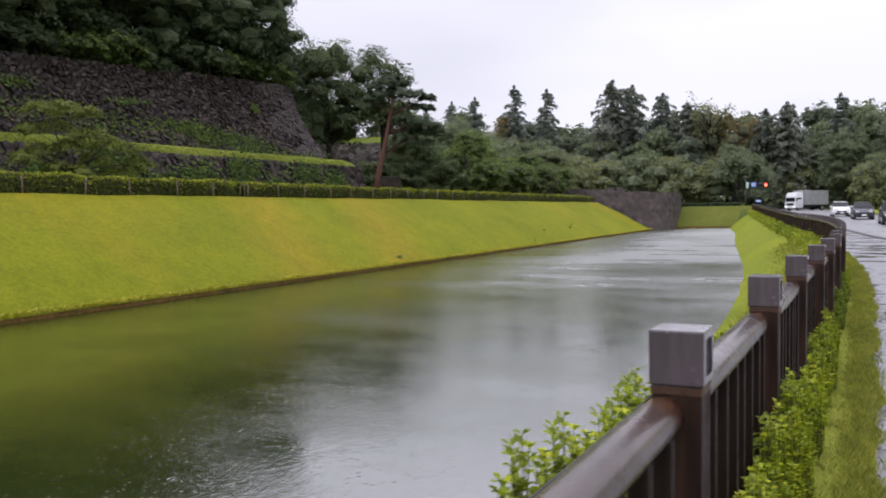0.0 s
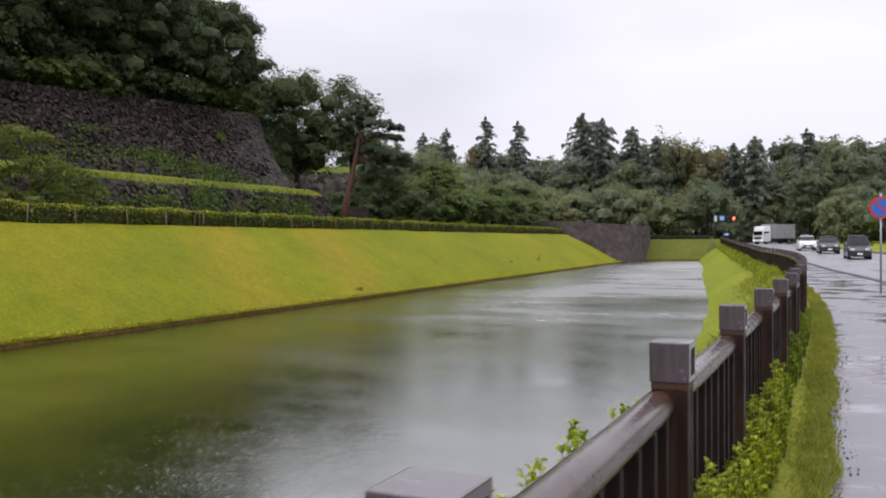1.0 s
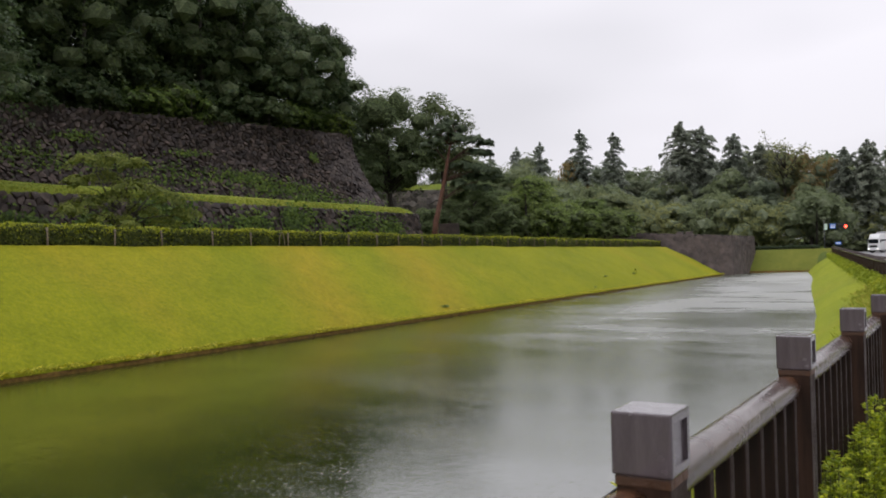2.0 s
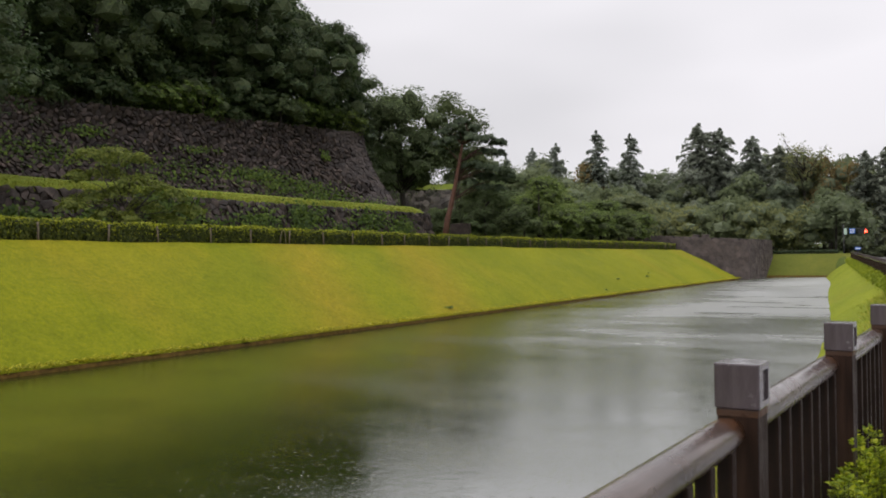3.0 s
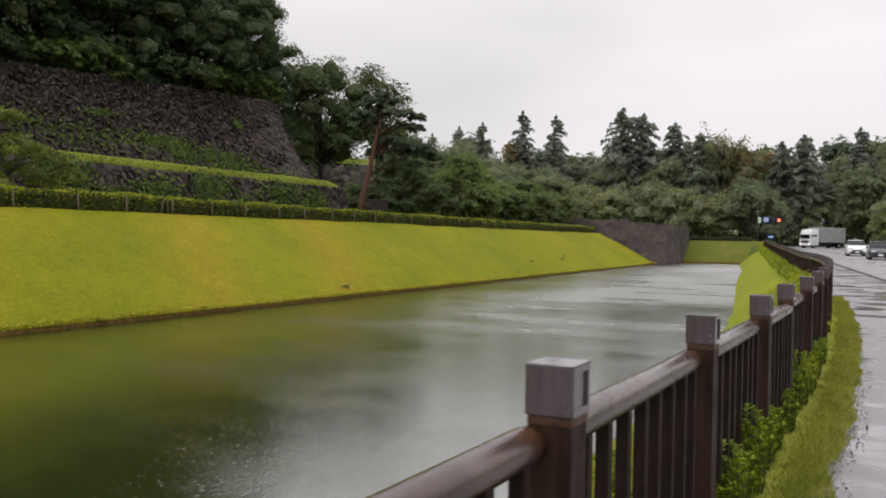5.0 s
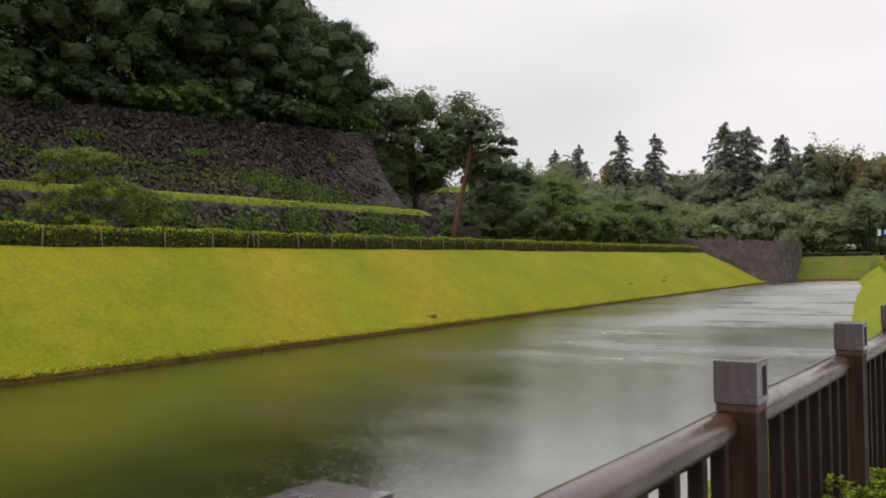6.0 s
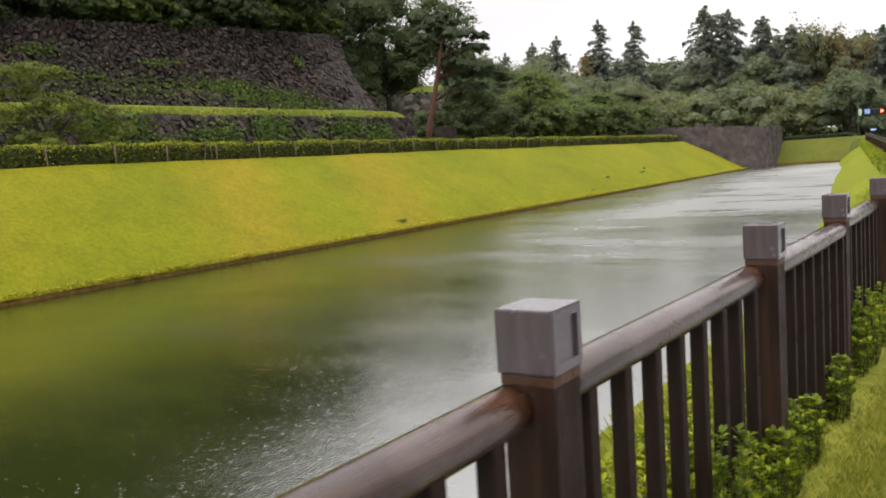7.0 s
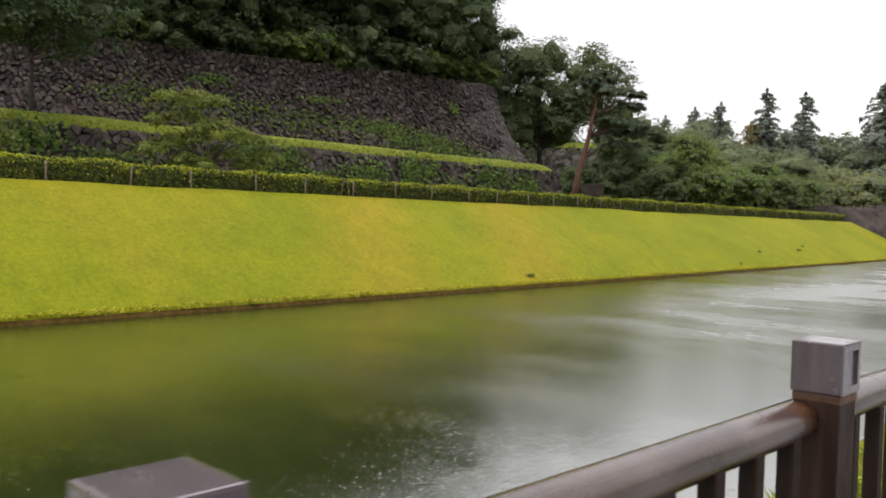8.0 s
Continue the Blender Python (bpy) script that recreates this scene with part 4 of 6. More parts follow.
rng = np.random.default_rng(5)
spots = [(-1.5, 4.0, 0.68, 1.0), (1.5, 2.6, 0.74, 1.05), (5.0, 2.8, 0.92, 1.08), (9.5, 3.2, 0.98, 1.1), (14.5, 3.0, 1.02, 1.12), (20.0, 2.8, 1.05, 1.12), (26, 3.0, 1.05, 1.15), (32, 2.6, 1.05, 1.1), (38.5, 3.0, 1.05, 1.1), (45, 2.8, 1.05, 1.1),
         (-0.5, 8.0, 0.85, 1.1), (4.5, 9.0, 1.1, 1.1), (11.0, 8.5, 1.25, 1.2), (18, 9.0, 1.3, 1.25), (25, 8.5, 1.3, 1.25), (32.5, 9, 1.3, 1.2), (40, 8.5, 1.3, 1.2), (48, 9, 1.3, 1.2),
         (15, 12.5, 1.2, 1.15), (22, 13, 1.25, 1.15), (29, 13, 1.25, 1.15), (36, 13, 1.2, 1.15), (44, 13, 1.2, 1.15), (3.0, 16, 1.2, 1.1), (11.5, 17, 1.45, 1.2), (20, 16.5, 1.5, 1.25), (29, 17, 1.5, 1.25), (38, 17, 1.5, 1.2), (47, 17, 1.5, 1.2)]
for i, (s, back, sc, tall) in enumerate(spots):
    x, y = on_wall(s, back)
    plant(hill_kinds[i % 3], x, y, ground_at(x, y) - 0.2, 47 * i, sc, tall)
plant(hill_kinds[0], -73.0, 53.0, ground_at(-73.0, 53.0) - 0.2, 200, 1.2, 1.0)
edge_kinds = [broadleaf("wall_shrub", 3.6, 2.3, M_WALLSHRUB, 31, "fresh green shrub spilling over the wall top", 0.13, 13, 8, 20, 14, 0.05, 1.0, False, 0.55),
              broadleaf("wall_shrub", 3.2, 2.6, M_DARKLEAF, 32, "dark shrub spilling over the wall top", 0.13, 13, 8, 20, 14, 0.05, 1.0, False, 0.55)]
for i in range(21):
    s = 1.0 + 2.7 * i
    x, y = on_wall(s, 0.3 + 0.7 * ((i * 5) % 3) / 2)
    plant(edge_kinds[(i * 2 + i // 3) % 2], x, y, 14.0 + 0.25 * math.sin(i * 1.7), 61 * i, 0.8 + 0.12 * (i % 4), 1.0)
for i in range(17):
    x, y = on_wall(1.5 + 2.8 * i, 3.2 + 1.2 * (i % 2))
    plant(edge_kinds[1], x, y, ground_at(x, y) - 0.4, 40 + 73 * i, 1.55 + 0.15 * (i % 3), 1.0, "dark undergrowth shrub beneath the hill's oaks")
tip = conifer("fir", 7.5, 2.0, 41, "small ragged dark fir at the hill's corner")
x, y = on_wall(-1.6, 3.0)
plant(tip, x, y, 14.0, 20)

# --- big trees past the wall's corner ---
plant(broadleaf("camphor_tree", 15.5, 6.4, M_MIDLEAF, 51, "large dark broadleaf tree with forked trunk beside the wall", 0.15, 44, 10, 40, 36, 0.13, core=0.55), -57.5, 84.5, 6.4, 30)
plant(broadleaf("camphor_tree", 17.0, 4.3, M_MIDLEAF, 54, "dark broadleaf tree close behind the wall corner", 0.15, 38, 10, 36, 36, 0.10, core=0.55), -61.3, 82.6, 7.0, 110)
plant(broadleaf("camphor_tree", 16.6, 5.0, M_AIRY, 52, "airy broadleaf tree with open crown beside the wall", 0.16, 36, 8, 36, 40, 0.30), -53.2, 90.0, 6.0, 80)
plant(broadleaf("terrace_tree", 12.5, 5.6, M_DARKLEAF, 58, "slender dark tree spreading before the castle wall", 0.13, 40, 9, 34, 40, 0.20, stout=0.36, core=0.4), -44.4, 25.0, 6.15, 0)


def maple(x, y, z, seed):
    """A low open maple: forked stems and a few flat leafy layers with air between them."""
    root = thing("maple", (x, y, z), "small open maple in flat leafy layers between hedge and terrace", "tree")
    rng = np.random.default_rng(seed)
    layers = [(-1.6, 4.0, 0.9), (-0.4, 4.15, 0.85), (0.5, 3.8, 0.6), (-0.9, 3.2, 0.75), (-2.2, 3.0, 0.6), (0.6, 2.75, 0.95), (1.6, 2.5, 0.9), (2.3, 2.05, 0.8), (-0.4, 2.2, 0.9), (-1.6, 1.95, 0.95), (-2.4, 1.5, 0.7), (0.9, 1.55, 0.9), (2.9, 1.3, 0.7), (-0.9, 1.1, 0.9), (1.9, 0.95, 0.8), (0.2, 0.75, 0.8)]
    stems = [[(0, 0, -0.4), (0.05, 0, 0.7), (-0.35, -0.45, 1.9), (-0.75, -1.0, 3.4)], [(0.03, 0.02, 0.5), (0.3, 0.5, 1.4), (0.75, 1.1, 2.3)], [(0, 0, 0.4), (-0.5, -0.75, 1.2), (-1.1, -1.5, 1.8)]]
    for line in stems:
        hang("trunk", mesh_of("trunk", *tube(line, list(np.linspace(0.09, 0.025, len(line))), 8), M_BARK, True), root, "dark forked stem")
    pads = []
    for k, (a, h, w) in enumerate(layers):
        deep = 0.8 * math.sin(k * 2.4)
        p = (0.58 * a - 0.81 * deep, 0.81 * a + 0.58 * deep, h)
        pads.append((*p, w * 1.1, w, 0.30))
        hang("limb", mesh_of("limb", *tube([(0.15 * p[0], 0.15 * p[1], 0.5 + 0.4 * h), (p[0] * 0.55, p[1] * 0.55, 0.2 + 0.75 * h), (p[0], p[1], h - 0.08)], [0.030, 0.02, 0.008], 5), M_BARK, True), root)
    hang("crown", quads_mesh("crown", bough_cards(pads, rng, 0.075, 9, 76, 40, 0.6, 0.12), M_MAPLE), root)


maple(-35.4, 29.6, 2.75, 53)
maple(-35.0, 17.5, 2.75, 55)


def red_pine():
    root = thing("red_pine", (-40.9, 67.4, 2.9), "leaning red pine with flat dark needle pads", "tree")
    rng = np.random.default_rng(61)
    trunk = [(-0.05, 0, -0.5), (0.25, 0.16, 2.0), (0.62, 0.40, 3.8), (0.95, 0.6, 5.6), (1.23, 0.77, 7.3), (1.48, 0.92, 8.9), (1.9, 1.2, 10.1)]
    limbs = []
    bits = [tube(trunk, [0.30, 0.26, 0.22, 0.18, 0.15, 0.09, 0.04], 9)]
    flat = [(-0.4, 9.1, 0.55), (0.2, 10.1, 0.6), (0.9, 10.9, 0.6), (1.8, 11.1, 0.55), (0.5, 9.3, 0.6), (1.2, 9.6, 0.6), (2.0, 10.2, 0.65), (2.8, 10.5, 0.55), (1.4, 10.3, 0.5), (2.5, 9.5, 0.7), (3.3, 9.45, 0.75), (4.1, 9.3, 0.7), (4.9, 9.15, 0.6), (5.3, 8.95, 0.35), (4.5, 8.25, 0.55), (5.2, 8.0, 0.45), (3.8, 8.4, 0.4), (2.2, 7.2, 0.6), (2.9, 7.0, 0.75), (3.8, 6.85, 0.8), (4.7, 6.7, 0.75), (5.6, 6.4, 0.6), (6.1, 6.2, 0.4), (3.3, 6.25, 0.75), (4.2, 6.0, 0.7), (0.3, 8.2, 0.45), (5.0, 5.9, 0.6), (2.4, 5.6, 0.7), (3.4, 5.2, 0.75), (4.6, 5.1, 0.7)]
    pads = [(0.848 * a + 0.35 * math.sin(7 * a + z), 0.529 * a - 0.6 * math.sin(7 * a + z), z + 0.12 * math.sin(5 * a), 1.22 * w, 1.1 * w, 0.32 + 0.12 * math.sin(11 * a)) for a, z, w in flat]
    for x, y, z, rx, ry, rz in pads:
        s = max((p for p in trunk if p[2] < z - 0.3), key=lambda p: p[2])
        limbs.append(tube([s, ((s[0] + x) / 2, (s[1] + y) / 2, (s[2] + z) / 2 + 0.35), (x, y, z - 0.1)], [0.06, 0.04, 0.018], 6))
    hang("trunk", mesh_of("trunk", *join(bits), M_REDBARK, True), root, "reddish flaking bark")
    hang("limb", mesh_of("limb", *join(limbs), M_PINELIMB, True), root, "dark reddish crooked limbs")
    hang("crown", quads_mesh("crown", bough_cards([(x, y, z, rx, ry, 0.6 * rz) for x, y, z, rx, ry, rz in pads], rng, 0.125, 9, 95, 24, 0.38, 0.12), M_NEEDLE), root)
    return root


red_pine()

# a dark leaning stem and a low wall by the pine's foot
lean = thing("leaning_tree", (-42.7, 74.0, 3.7), "dark leaning tree past the red pine", "tree")
hang("trunk", mesh_of("trunk", *tube([(-0.2, 0, -0.9), (0.3, 0, 1.0), (1.0, 0.2, 1.95), (1.8, 0.4, 2.6), (2.4, 0.8, 3.4)], [0.26, 0.22, 0.20, 0.16, 0.08], 8), M_BARK, True), lean, "dark bark")
lean_rng = np.random.default_rng(67)
hang("crown", quads_mesh("crown", bough_cards([(2.4, 0.9, 3.9, 1.5, 1.4, 0.8), (3.6, 1.2, 3.4, 1.3, 1.2, 0.7), (1.6, 0.8, 4.4, 1.3, 1.2, 0.8), (3.0, 0.4, 4.6, 1.2, 1.1, 0.7)], lean_rng, 0.13, 9, 36, 30), M_MIDLEAF), lean)
tagged(new("low_wall", from_bm("low_wall", bm_box(-42.2, -40.2, 70.4, 71.0, 2.4, 4.75, 0.05), M_STONE)), "low dark stone wall past the terrace's end", "stone wall", kind="structure")

# --- middle-distance round trees past the pine ---
mid_kinds = [broadleaf("round_tree", 8.5, 4.2, M_FRESH, 71, "rounded fresh green tree beyond the hedge", 0.15, 26, 9, 28, 20, 0.04, 1.0, False, 0.58),
             broadleaf("round_tree", 8.0, 4.4, M_FARLEAF, 72, "rounded dull green tree beyond the hedge", 0.15, 26, 9, 28, 20, 0.04, 1.0, False, 0.58),
             broadleaf("round_tree", 9.5, 4.3, M_MIDLEAF, 73, "dark rounded tree beyond the hedge", 0.15, 26, 9, 28, 20, 0.04, 1.0, False, 0.58)]
for i, (k, x, y, sc, tall) in enumerate([(2, -41.5, 76, 0.75, 0.95), (0, -37.5, 80, 0.95, 0.80), (0, -41, 88, 1.0, 0.72), (0, -35, 90, 0.9, 0.6), (1, -44, 100, 1.1, 0.75), (1, -37.5, 103, 1.0, 0.75), (2, -49, 93, 0.95, 0.62), (2, -55, 104, 1.15, 0.8), (1, -47, 112, 1.2, 0.9),
                                          (2, -66, 96, 1.2, 0.8), (1, -64, 110, 1.4, 0.95), (2, -72, 104, 1.3, 0.9), (1, -58, 116, 1.4, 1.0), (0, -45, 84, 0.8, 0.5)]):
    plant(mid_kinds[k], x, y, ground_at(x, y) - 0.2, 53 * i, sc, tall)

bush_kinds = [broadleaf("garden_bush", 4.2, 3.0, M_FRESH, 75, "rounded fresh green bush behind the clipped hedge", 0.13, 20, 9, 20, 14, 0.02, 1.0, False, 0.58),
              broadleaf("garden_bush", 4.2, 3.0, M_MIDLEAF, 76, "rounded dark green bush behind the clipped hedge", 0.13, 20, 9, 20, 14, 0.02, 1.0, False, 0.58)]
for i, (k, x, y, sc, tall) in enumerate([(1, -44.5, 73.0, 0.8, 0.9), (1, -40.0, 73.5, 0.8, 0.9), (1, -36.8, 75.5, 0.85, 1.0), (0, -34.8, 79.0, 0.85, 1.0), (0, -33.6, 84.0, 0.9, 0.9), (1, -33.0, 90.0, 0.9, 0.9), (0, -33.2, 96.0, 0.95, 0.9), (1, -39.5, 84.0, 1.0, 1.0), (1, -44.0, 80.0, 1.0, 1.0), (1, -48.0, 77.5, 0.8, 0.8), (0, -37.0, 87.0, 1.0, 1.0), (1, -37.0, 96.0, 1.1, 1.0), (1, -42.0, 94.0, 1.1, 1.2)]):
    plant(bush_kinds[k], x, y, ground_at(x, y) - 0.3, 67 * i, sc, tall)

# --- the woods closing the view, distance haze painted into their leaf colours ---
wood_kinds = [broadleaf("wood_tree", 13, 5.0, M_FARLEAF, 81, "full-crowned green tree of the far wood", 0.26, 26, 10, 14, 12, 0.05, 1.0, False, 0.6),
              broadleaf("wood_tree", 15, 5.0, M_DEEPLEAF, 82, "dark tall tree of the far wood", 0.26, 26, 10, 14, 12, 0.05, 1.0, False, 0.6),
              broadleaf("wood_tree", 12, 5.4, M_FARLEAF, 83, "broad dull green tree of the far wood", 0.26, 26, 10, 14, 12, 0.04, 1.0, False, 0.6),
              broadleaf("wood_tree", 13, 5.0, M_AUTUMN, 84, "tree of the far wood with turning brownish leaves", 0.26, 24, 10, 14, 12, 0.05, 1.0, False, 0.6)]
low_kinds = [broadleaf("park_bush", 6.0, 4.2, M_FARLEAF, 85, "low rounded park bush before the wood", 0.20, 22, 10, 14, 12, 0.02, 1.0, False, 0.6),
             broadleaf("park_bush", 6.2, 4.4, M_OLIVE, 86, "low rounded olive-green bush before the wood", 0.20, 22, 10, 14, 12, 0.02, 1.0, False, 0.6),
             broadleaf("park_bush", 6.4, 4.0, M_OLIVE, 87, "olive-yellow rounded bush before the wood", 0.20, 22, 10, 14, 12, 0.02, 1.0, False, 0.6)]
SKY_X = (-110, -80, -75, -69, -65, -57, -50, -46, -40, -33, -29, -25, -20, -15, -8, 2, 30)
SKY_Z = (21, 21.0, 22.2, 22.4, 20.5, 19.5, 17.8, 16.8, 19.5, 20.6, 19.0, 18.6, 17.6, 17.2, 18.2, 18.5, 20)
WOOD_H = (13, 15, 12, 13)


def canopy(x, y):
    """Height of the wood's upper edge at a place, as it rises and dips along the skyline."""
    k = 147.0 / (y - 3.0)
    return float(np.interp(x * k, SKY_X, SKY_Z)) / k


rng = np.random.default_rng(9)
i = 0
for y, step, part_, jit in ((132, 6.6, 0.62, 2.0), (143, 6.2, 0.80, 2.5), (155, 6.2, 0.92, 3.0), (168, 6.0, 1.0, 3.0)):
    for x in np.arange(-86 + (y % 5), 17, step):
        xx, yy = x + rng.uniform(-jit, jit), y + rng.uniform(-jit, jit)
        if abs(xx - float(fence_x(yy)) - 7.5) < 6.5 and yy < 150:
            continue
        k = (0, 1, 2, 0, 1, 2, 0, 1, 2, 0, 1, 2)[(i * 7 + int(y)) % 12]
        z = ground_at(xx, yy) - 0.3
        tall = (canopy(xx, yy) * part_ * rng.uniform(0.90, 1.03) - z) / WOOD_H[k]
        wide = min(1.35, max(0.8, tall)) * rng.uniform(0.95, 1.1)
        plant(wood_kinds[k], xx, yy, z, 37 * i, wide, tall / wide)
        i += 1
for x, y, top in ((-21.5, 151, 18.3), (-17.8, 153, 17.4), (-61.5, 149, 20.2)):
    z = ground_at(x, y) - 0.3
    plant(wood_kinds[3], x, y, z, 20 * x, 0.85, (top - z) / 13 / 0.85, "tree of the far wood with rusty turning leaves")
for j, x in enumerate(np.arange(-40, 18, 5.0)):
    plant(low_kinds[(0, 1, 1, 0)[j % 4]], x + 1.5 * math.sin(j * 2.0), 152 + 4.0 * ((j * 3) % 3) / 2, ground_at(x, 154) - 0.3, 61 * j, 1.25 + 0.1 * (j % 3), 1.15)
for j, x in enumerate(np.arange(-13, 15, 3.4)):
    plant(low_kinds[0], x, 147 + 2.0 * (j % 2), ground_at(x, 148) - 0.6, 80 * j, 0.75, 0.6)
for j, x in enumerate(np.arange(-62, -14, 4.6)):
    yy = 120 + 3.0 * ((j * 3) % 4) / 3
    plant(low_kinds[(1, 0, 1, 2, 0, 1)[j % 6]], x, yy, 1.3, 71 * j, 1.0 + 0.1 * ((j * 5) % 4), 0.95 + 0.1 * (j % 3))
plant(low_kinds[2], -42.5, 117.5, 1.5, 40, 1.4, 0.98)
for j, (x, y, k, sc) in enumerate([(0.9, 121, 2, 0.95), (8.5, 104, 2, 0.75), (5.5, 118, 0, 1.1), (11, 112, 2, 1.0), (15, 98, 0, 1.1), (18, 84, 1, 1.2), (12.5, 88, 2, 0.7), (24, 96, 0, 1.3), (22, 70, 0, 1.2), (2.0, 128, 0, 1.2), (27, 58, 1, 1.2), (30, 44, 0, 1.3), (33, 28, 1, 1.3), (34, 10, 0, 1.4)]):
    plant(low_kinds[k], x, y, ground_at(x, y) - 0.1, 50 * j, sc, 1.05)
for j in range(16):
    a = radians(-160 + 17 * j)
    xx, yy = 60 * math.cos(a) + 20, 60 * math.sin(a) - 15
    if yy < -12 or xx > 45:
        plant(wood_kinds[j % 3], xx, yy, ground_at(xx, yy) - 0.3, 40 * j, 1.0)
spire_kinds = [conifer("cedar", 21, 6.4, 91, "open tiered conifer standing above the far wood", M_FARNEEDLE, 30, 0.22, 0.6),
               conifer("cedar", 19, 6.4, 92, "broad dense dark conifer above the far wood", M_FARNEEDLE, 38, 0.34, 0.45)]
for j, (x, y, k, top, wide) in enumerate([(-53.7, 150, 0, 23.8, 0.9), (-60.2, 150, 0, 25.0, 0.9), (-40.7, 148, 1, 24.2, 0.95), (-37.4, 149, 1, 23.2, 0.85), (-32.5, 151, 1, 21.6, 0.85), (-28.5, 152, 1, 19.8, 0.8), (-69.4, 152, 0, 23.6, 0.8), (-75, 153, 0, 23.2, 0.8), (-81, 153, 0, 22, 0.8), (-12.0, 150, 1, 18.6, 0.8), (-4.1, 152, 0, 19.6, 0.9), (-15.4, 151, 1, 17.8, 0.7)]):
    z = ground_at(x, y) - 0.3
    h = (21, 19)[k]
    plant(spire_kinds[k], x, y, z, 33 * j, wide, (top - z) / h / wide)


def bare_tree():
    root = thing("bare_tree", (-24.5, 150, ground_at(-24.5, 150)), "nearly leafless pale-branched tree above the wood", "tree")
    rng = np.random.default_rng(95)
    bits, tips = [tube([(0, 0, -0.5), (0.2, 0, 8), (0.3, 0.2, 13)], [0.3, 0.22, 0.12], 7)], []
    for k in range(34):
        a, z = 2.4 * k, rng.uniform(9, 13)
        d = np.array((math.cos(a), math.sin(a), rng.uniform(0.5, 1.5)))
        ln = rng.uniform(2.2, 4.2)
        p0 = np.array((0.25, 0.1, z))
        p1, p2 = p0 + d * ln * 0.5, p0 + d * ln + np.array((0, 0, 0.4))
        bits.append(tube([p0, p1, p2], [0.09, 0.06, 0.025], 5))
        for q in range(4):
            e = p1 + (p2 - p1) * rng.random() + 0
            f = e + unit(rng.normal(0, 1, 3) + np.array((0, 0, 0.8))) * rng.uniform(0.7, 1.5)
            bits.append(tube([e, f], [0.035, 0.015], 4))
            tips.append(f)
    hang("trunk", mesh_of("trunk", *join(bits), M_BARK, True), root)
    t = np.repeat(np.array(tips), 12, 0) + rng.normal(0, 0.35, (len(tips) * 12, 3))
    hang("crown", quads_mesh("crown", cards(t, rng.normal(0, 1, t.shape), 0.17, rng), M_OLIVE), root, "a few remaining leaves")


bare_tree()


# ---------------- the clipped hedge on the bank's crest ----------------
def hedge():
    root = thing("hedge", (0, 0, 0), "long clipped low hedge, lit yellow-green top painted into its leaves", "hedge")
    rng = np.random.default_rng(21)
    ys = np.arange(-50, 96.1, 0.5)
    rows = []
    for y in ys:
        hx = float(hedge_x(y))
        w = 0.03 * noise.noise((y * 0.9, 4, 0))
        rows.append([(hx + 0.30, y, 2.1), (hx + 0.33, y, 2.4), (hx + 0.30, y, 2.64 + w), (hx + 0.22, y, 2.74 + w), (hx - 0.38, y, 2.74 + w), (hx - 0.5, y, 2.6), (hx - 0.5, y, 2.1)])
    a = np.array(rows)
    # dark sheet behind the leaves, painted as the hedge's inner shade
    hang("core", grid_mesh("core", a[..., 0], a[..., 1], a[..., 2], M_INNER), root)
    n = 84000
    y = 9.0 + 87.1 * rng.random(n) ** 1.2
    u = rng.random(n)
    front = u < 0.52
    hx = hedge_x(y)
    wob = 0.035 * np.sin(y * 2.3) + 0.03 * np.sin(y * 0.7 + 1)
    x = np.where(front, hx + 0.38 + rng.normal(0, 0.035, n), hx + rng.uniform(-0.5, 0.4, n))
    z = np.where(front, 2.12 + 0.66 * rng.random(n) ** 0.85, 2.78 + wob + rng.normal(0, 0.03, n))
    nrm = np.where(front[:, None], np.array((1.0, 0, 0.35)), np.array((0.15, 0, 1.0)))
    pts = np.stack([x, y, z], -1)
    # fresh picks the light-tinted leaves, thicker towards the lit top
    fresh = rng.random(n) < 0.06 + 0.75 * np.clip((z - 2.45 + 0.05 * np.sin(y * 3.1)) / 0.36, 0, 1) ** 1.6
    hang("foliage", quads_mesh("foliage", cards(pts[~fresh], nrm[~fresh], 0.050, rng, 0.6), M_HEDGE), root, "olive-green leaves, side shade put into the colour")
    hang("new_growth", quads_mesh("new_growth", cards(pts[fresh], nrm[fresh], 0.046, rng, 0.6), M_HEDGELIT), root, "yellow-green leaves, top light put into the colour")


hedge()
stake = thing("stake", (0, 0, 0), "thin pale wooden stake against the clipped hedge", "stake", "hedge stakes")
hang("pole", mesh_of("pole", *tube([(0, 0, -0.3), (0.005, 0.004, 0.3), (0, 0, 0.62)], [0.034, 0.032, 0.028], 8), M_STAKE, True), stake)
hang("tie", mesh_of("tie", *tube([(0.04 * math.cos(a), 0.04 * math.sin(a), 0.5) for a in np.linspace(0, 6.28, 10)], [0.008] * 10, 5), M_WIRE, True), stake, "dark twine tie")
for k in range(-12, 28):
    y = 29.9 + 2.36 * k + 0.12 * math.sin(k * 2.7)
    m = pose(float(hedge_x(y)) + 0.47, y, 2.1, 3 * math.sin(k * 1.9), 2 * math.cos(k * 3.1), 0)
    if k == -12:
        stake.matrix_basis = m
    else:
        copy_thing(stake, m)
hoop_pts = [(hedge_x(29.6) + 0.52, 29.45 + 0.17 * math.cos(a), 2.1 + 0.62 * math.sin(a) ** 0.8 if 0 < a < math.pi else 2.1) for a in np.linspace(0.0, math.pi, 14)]
tagged(new("hoop", mesh_of("hoop", *tube(hoop_pts, [0.016] * 14, 6), M_STAKE, True)), "pale bent bamboo hoop stuck before the hedge", "hoop")

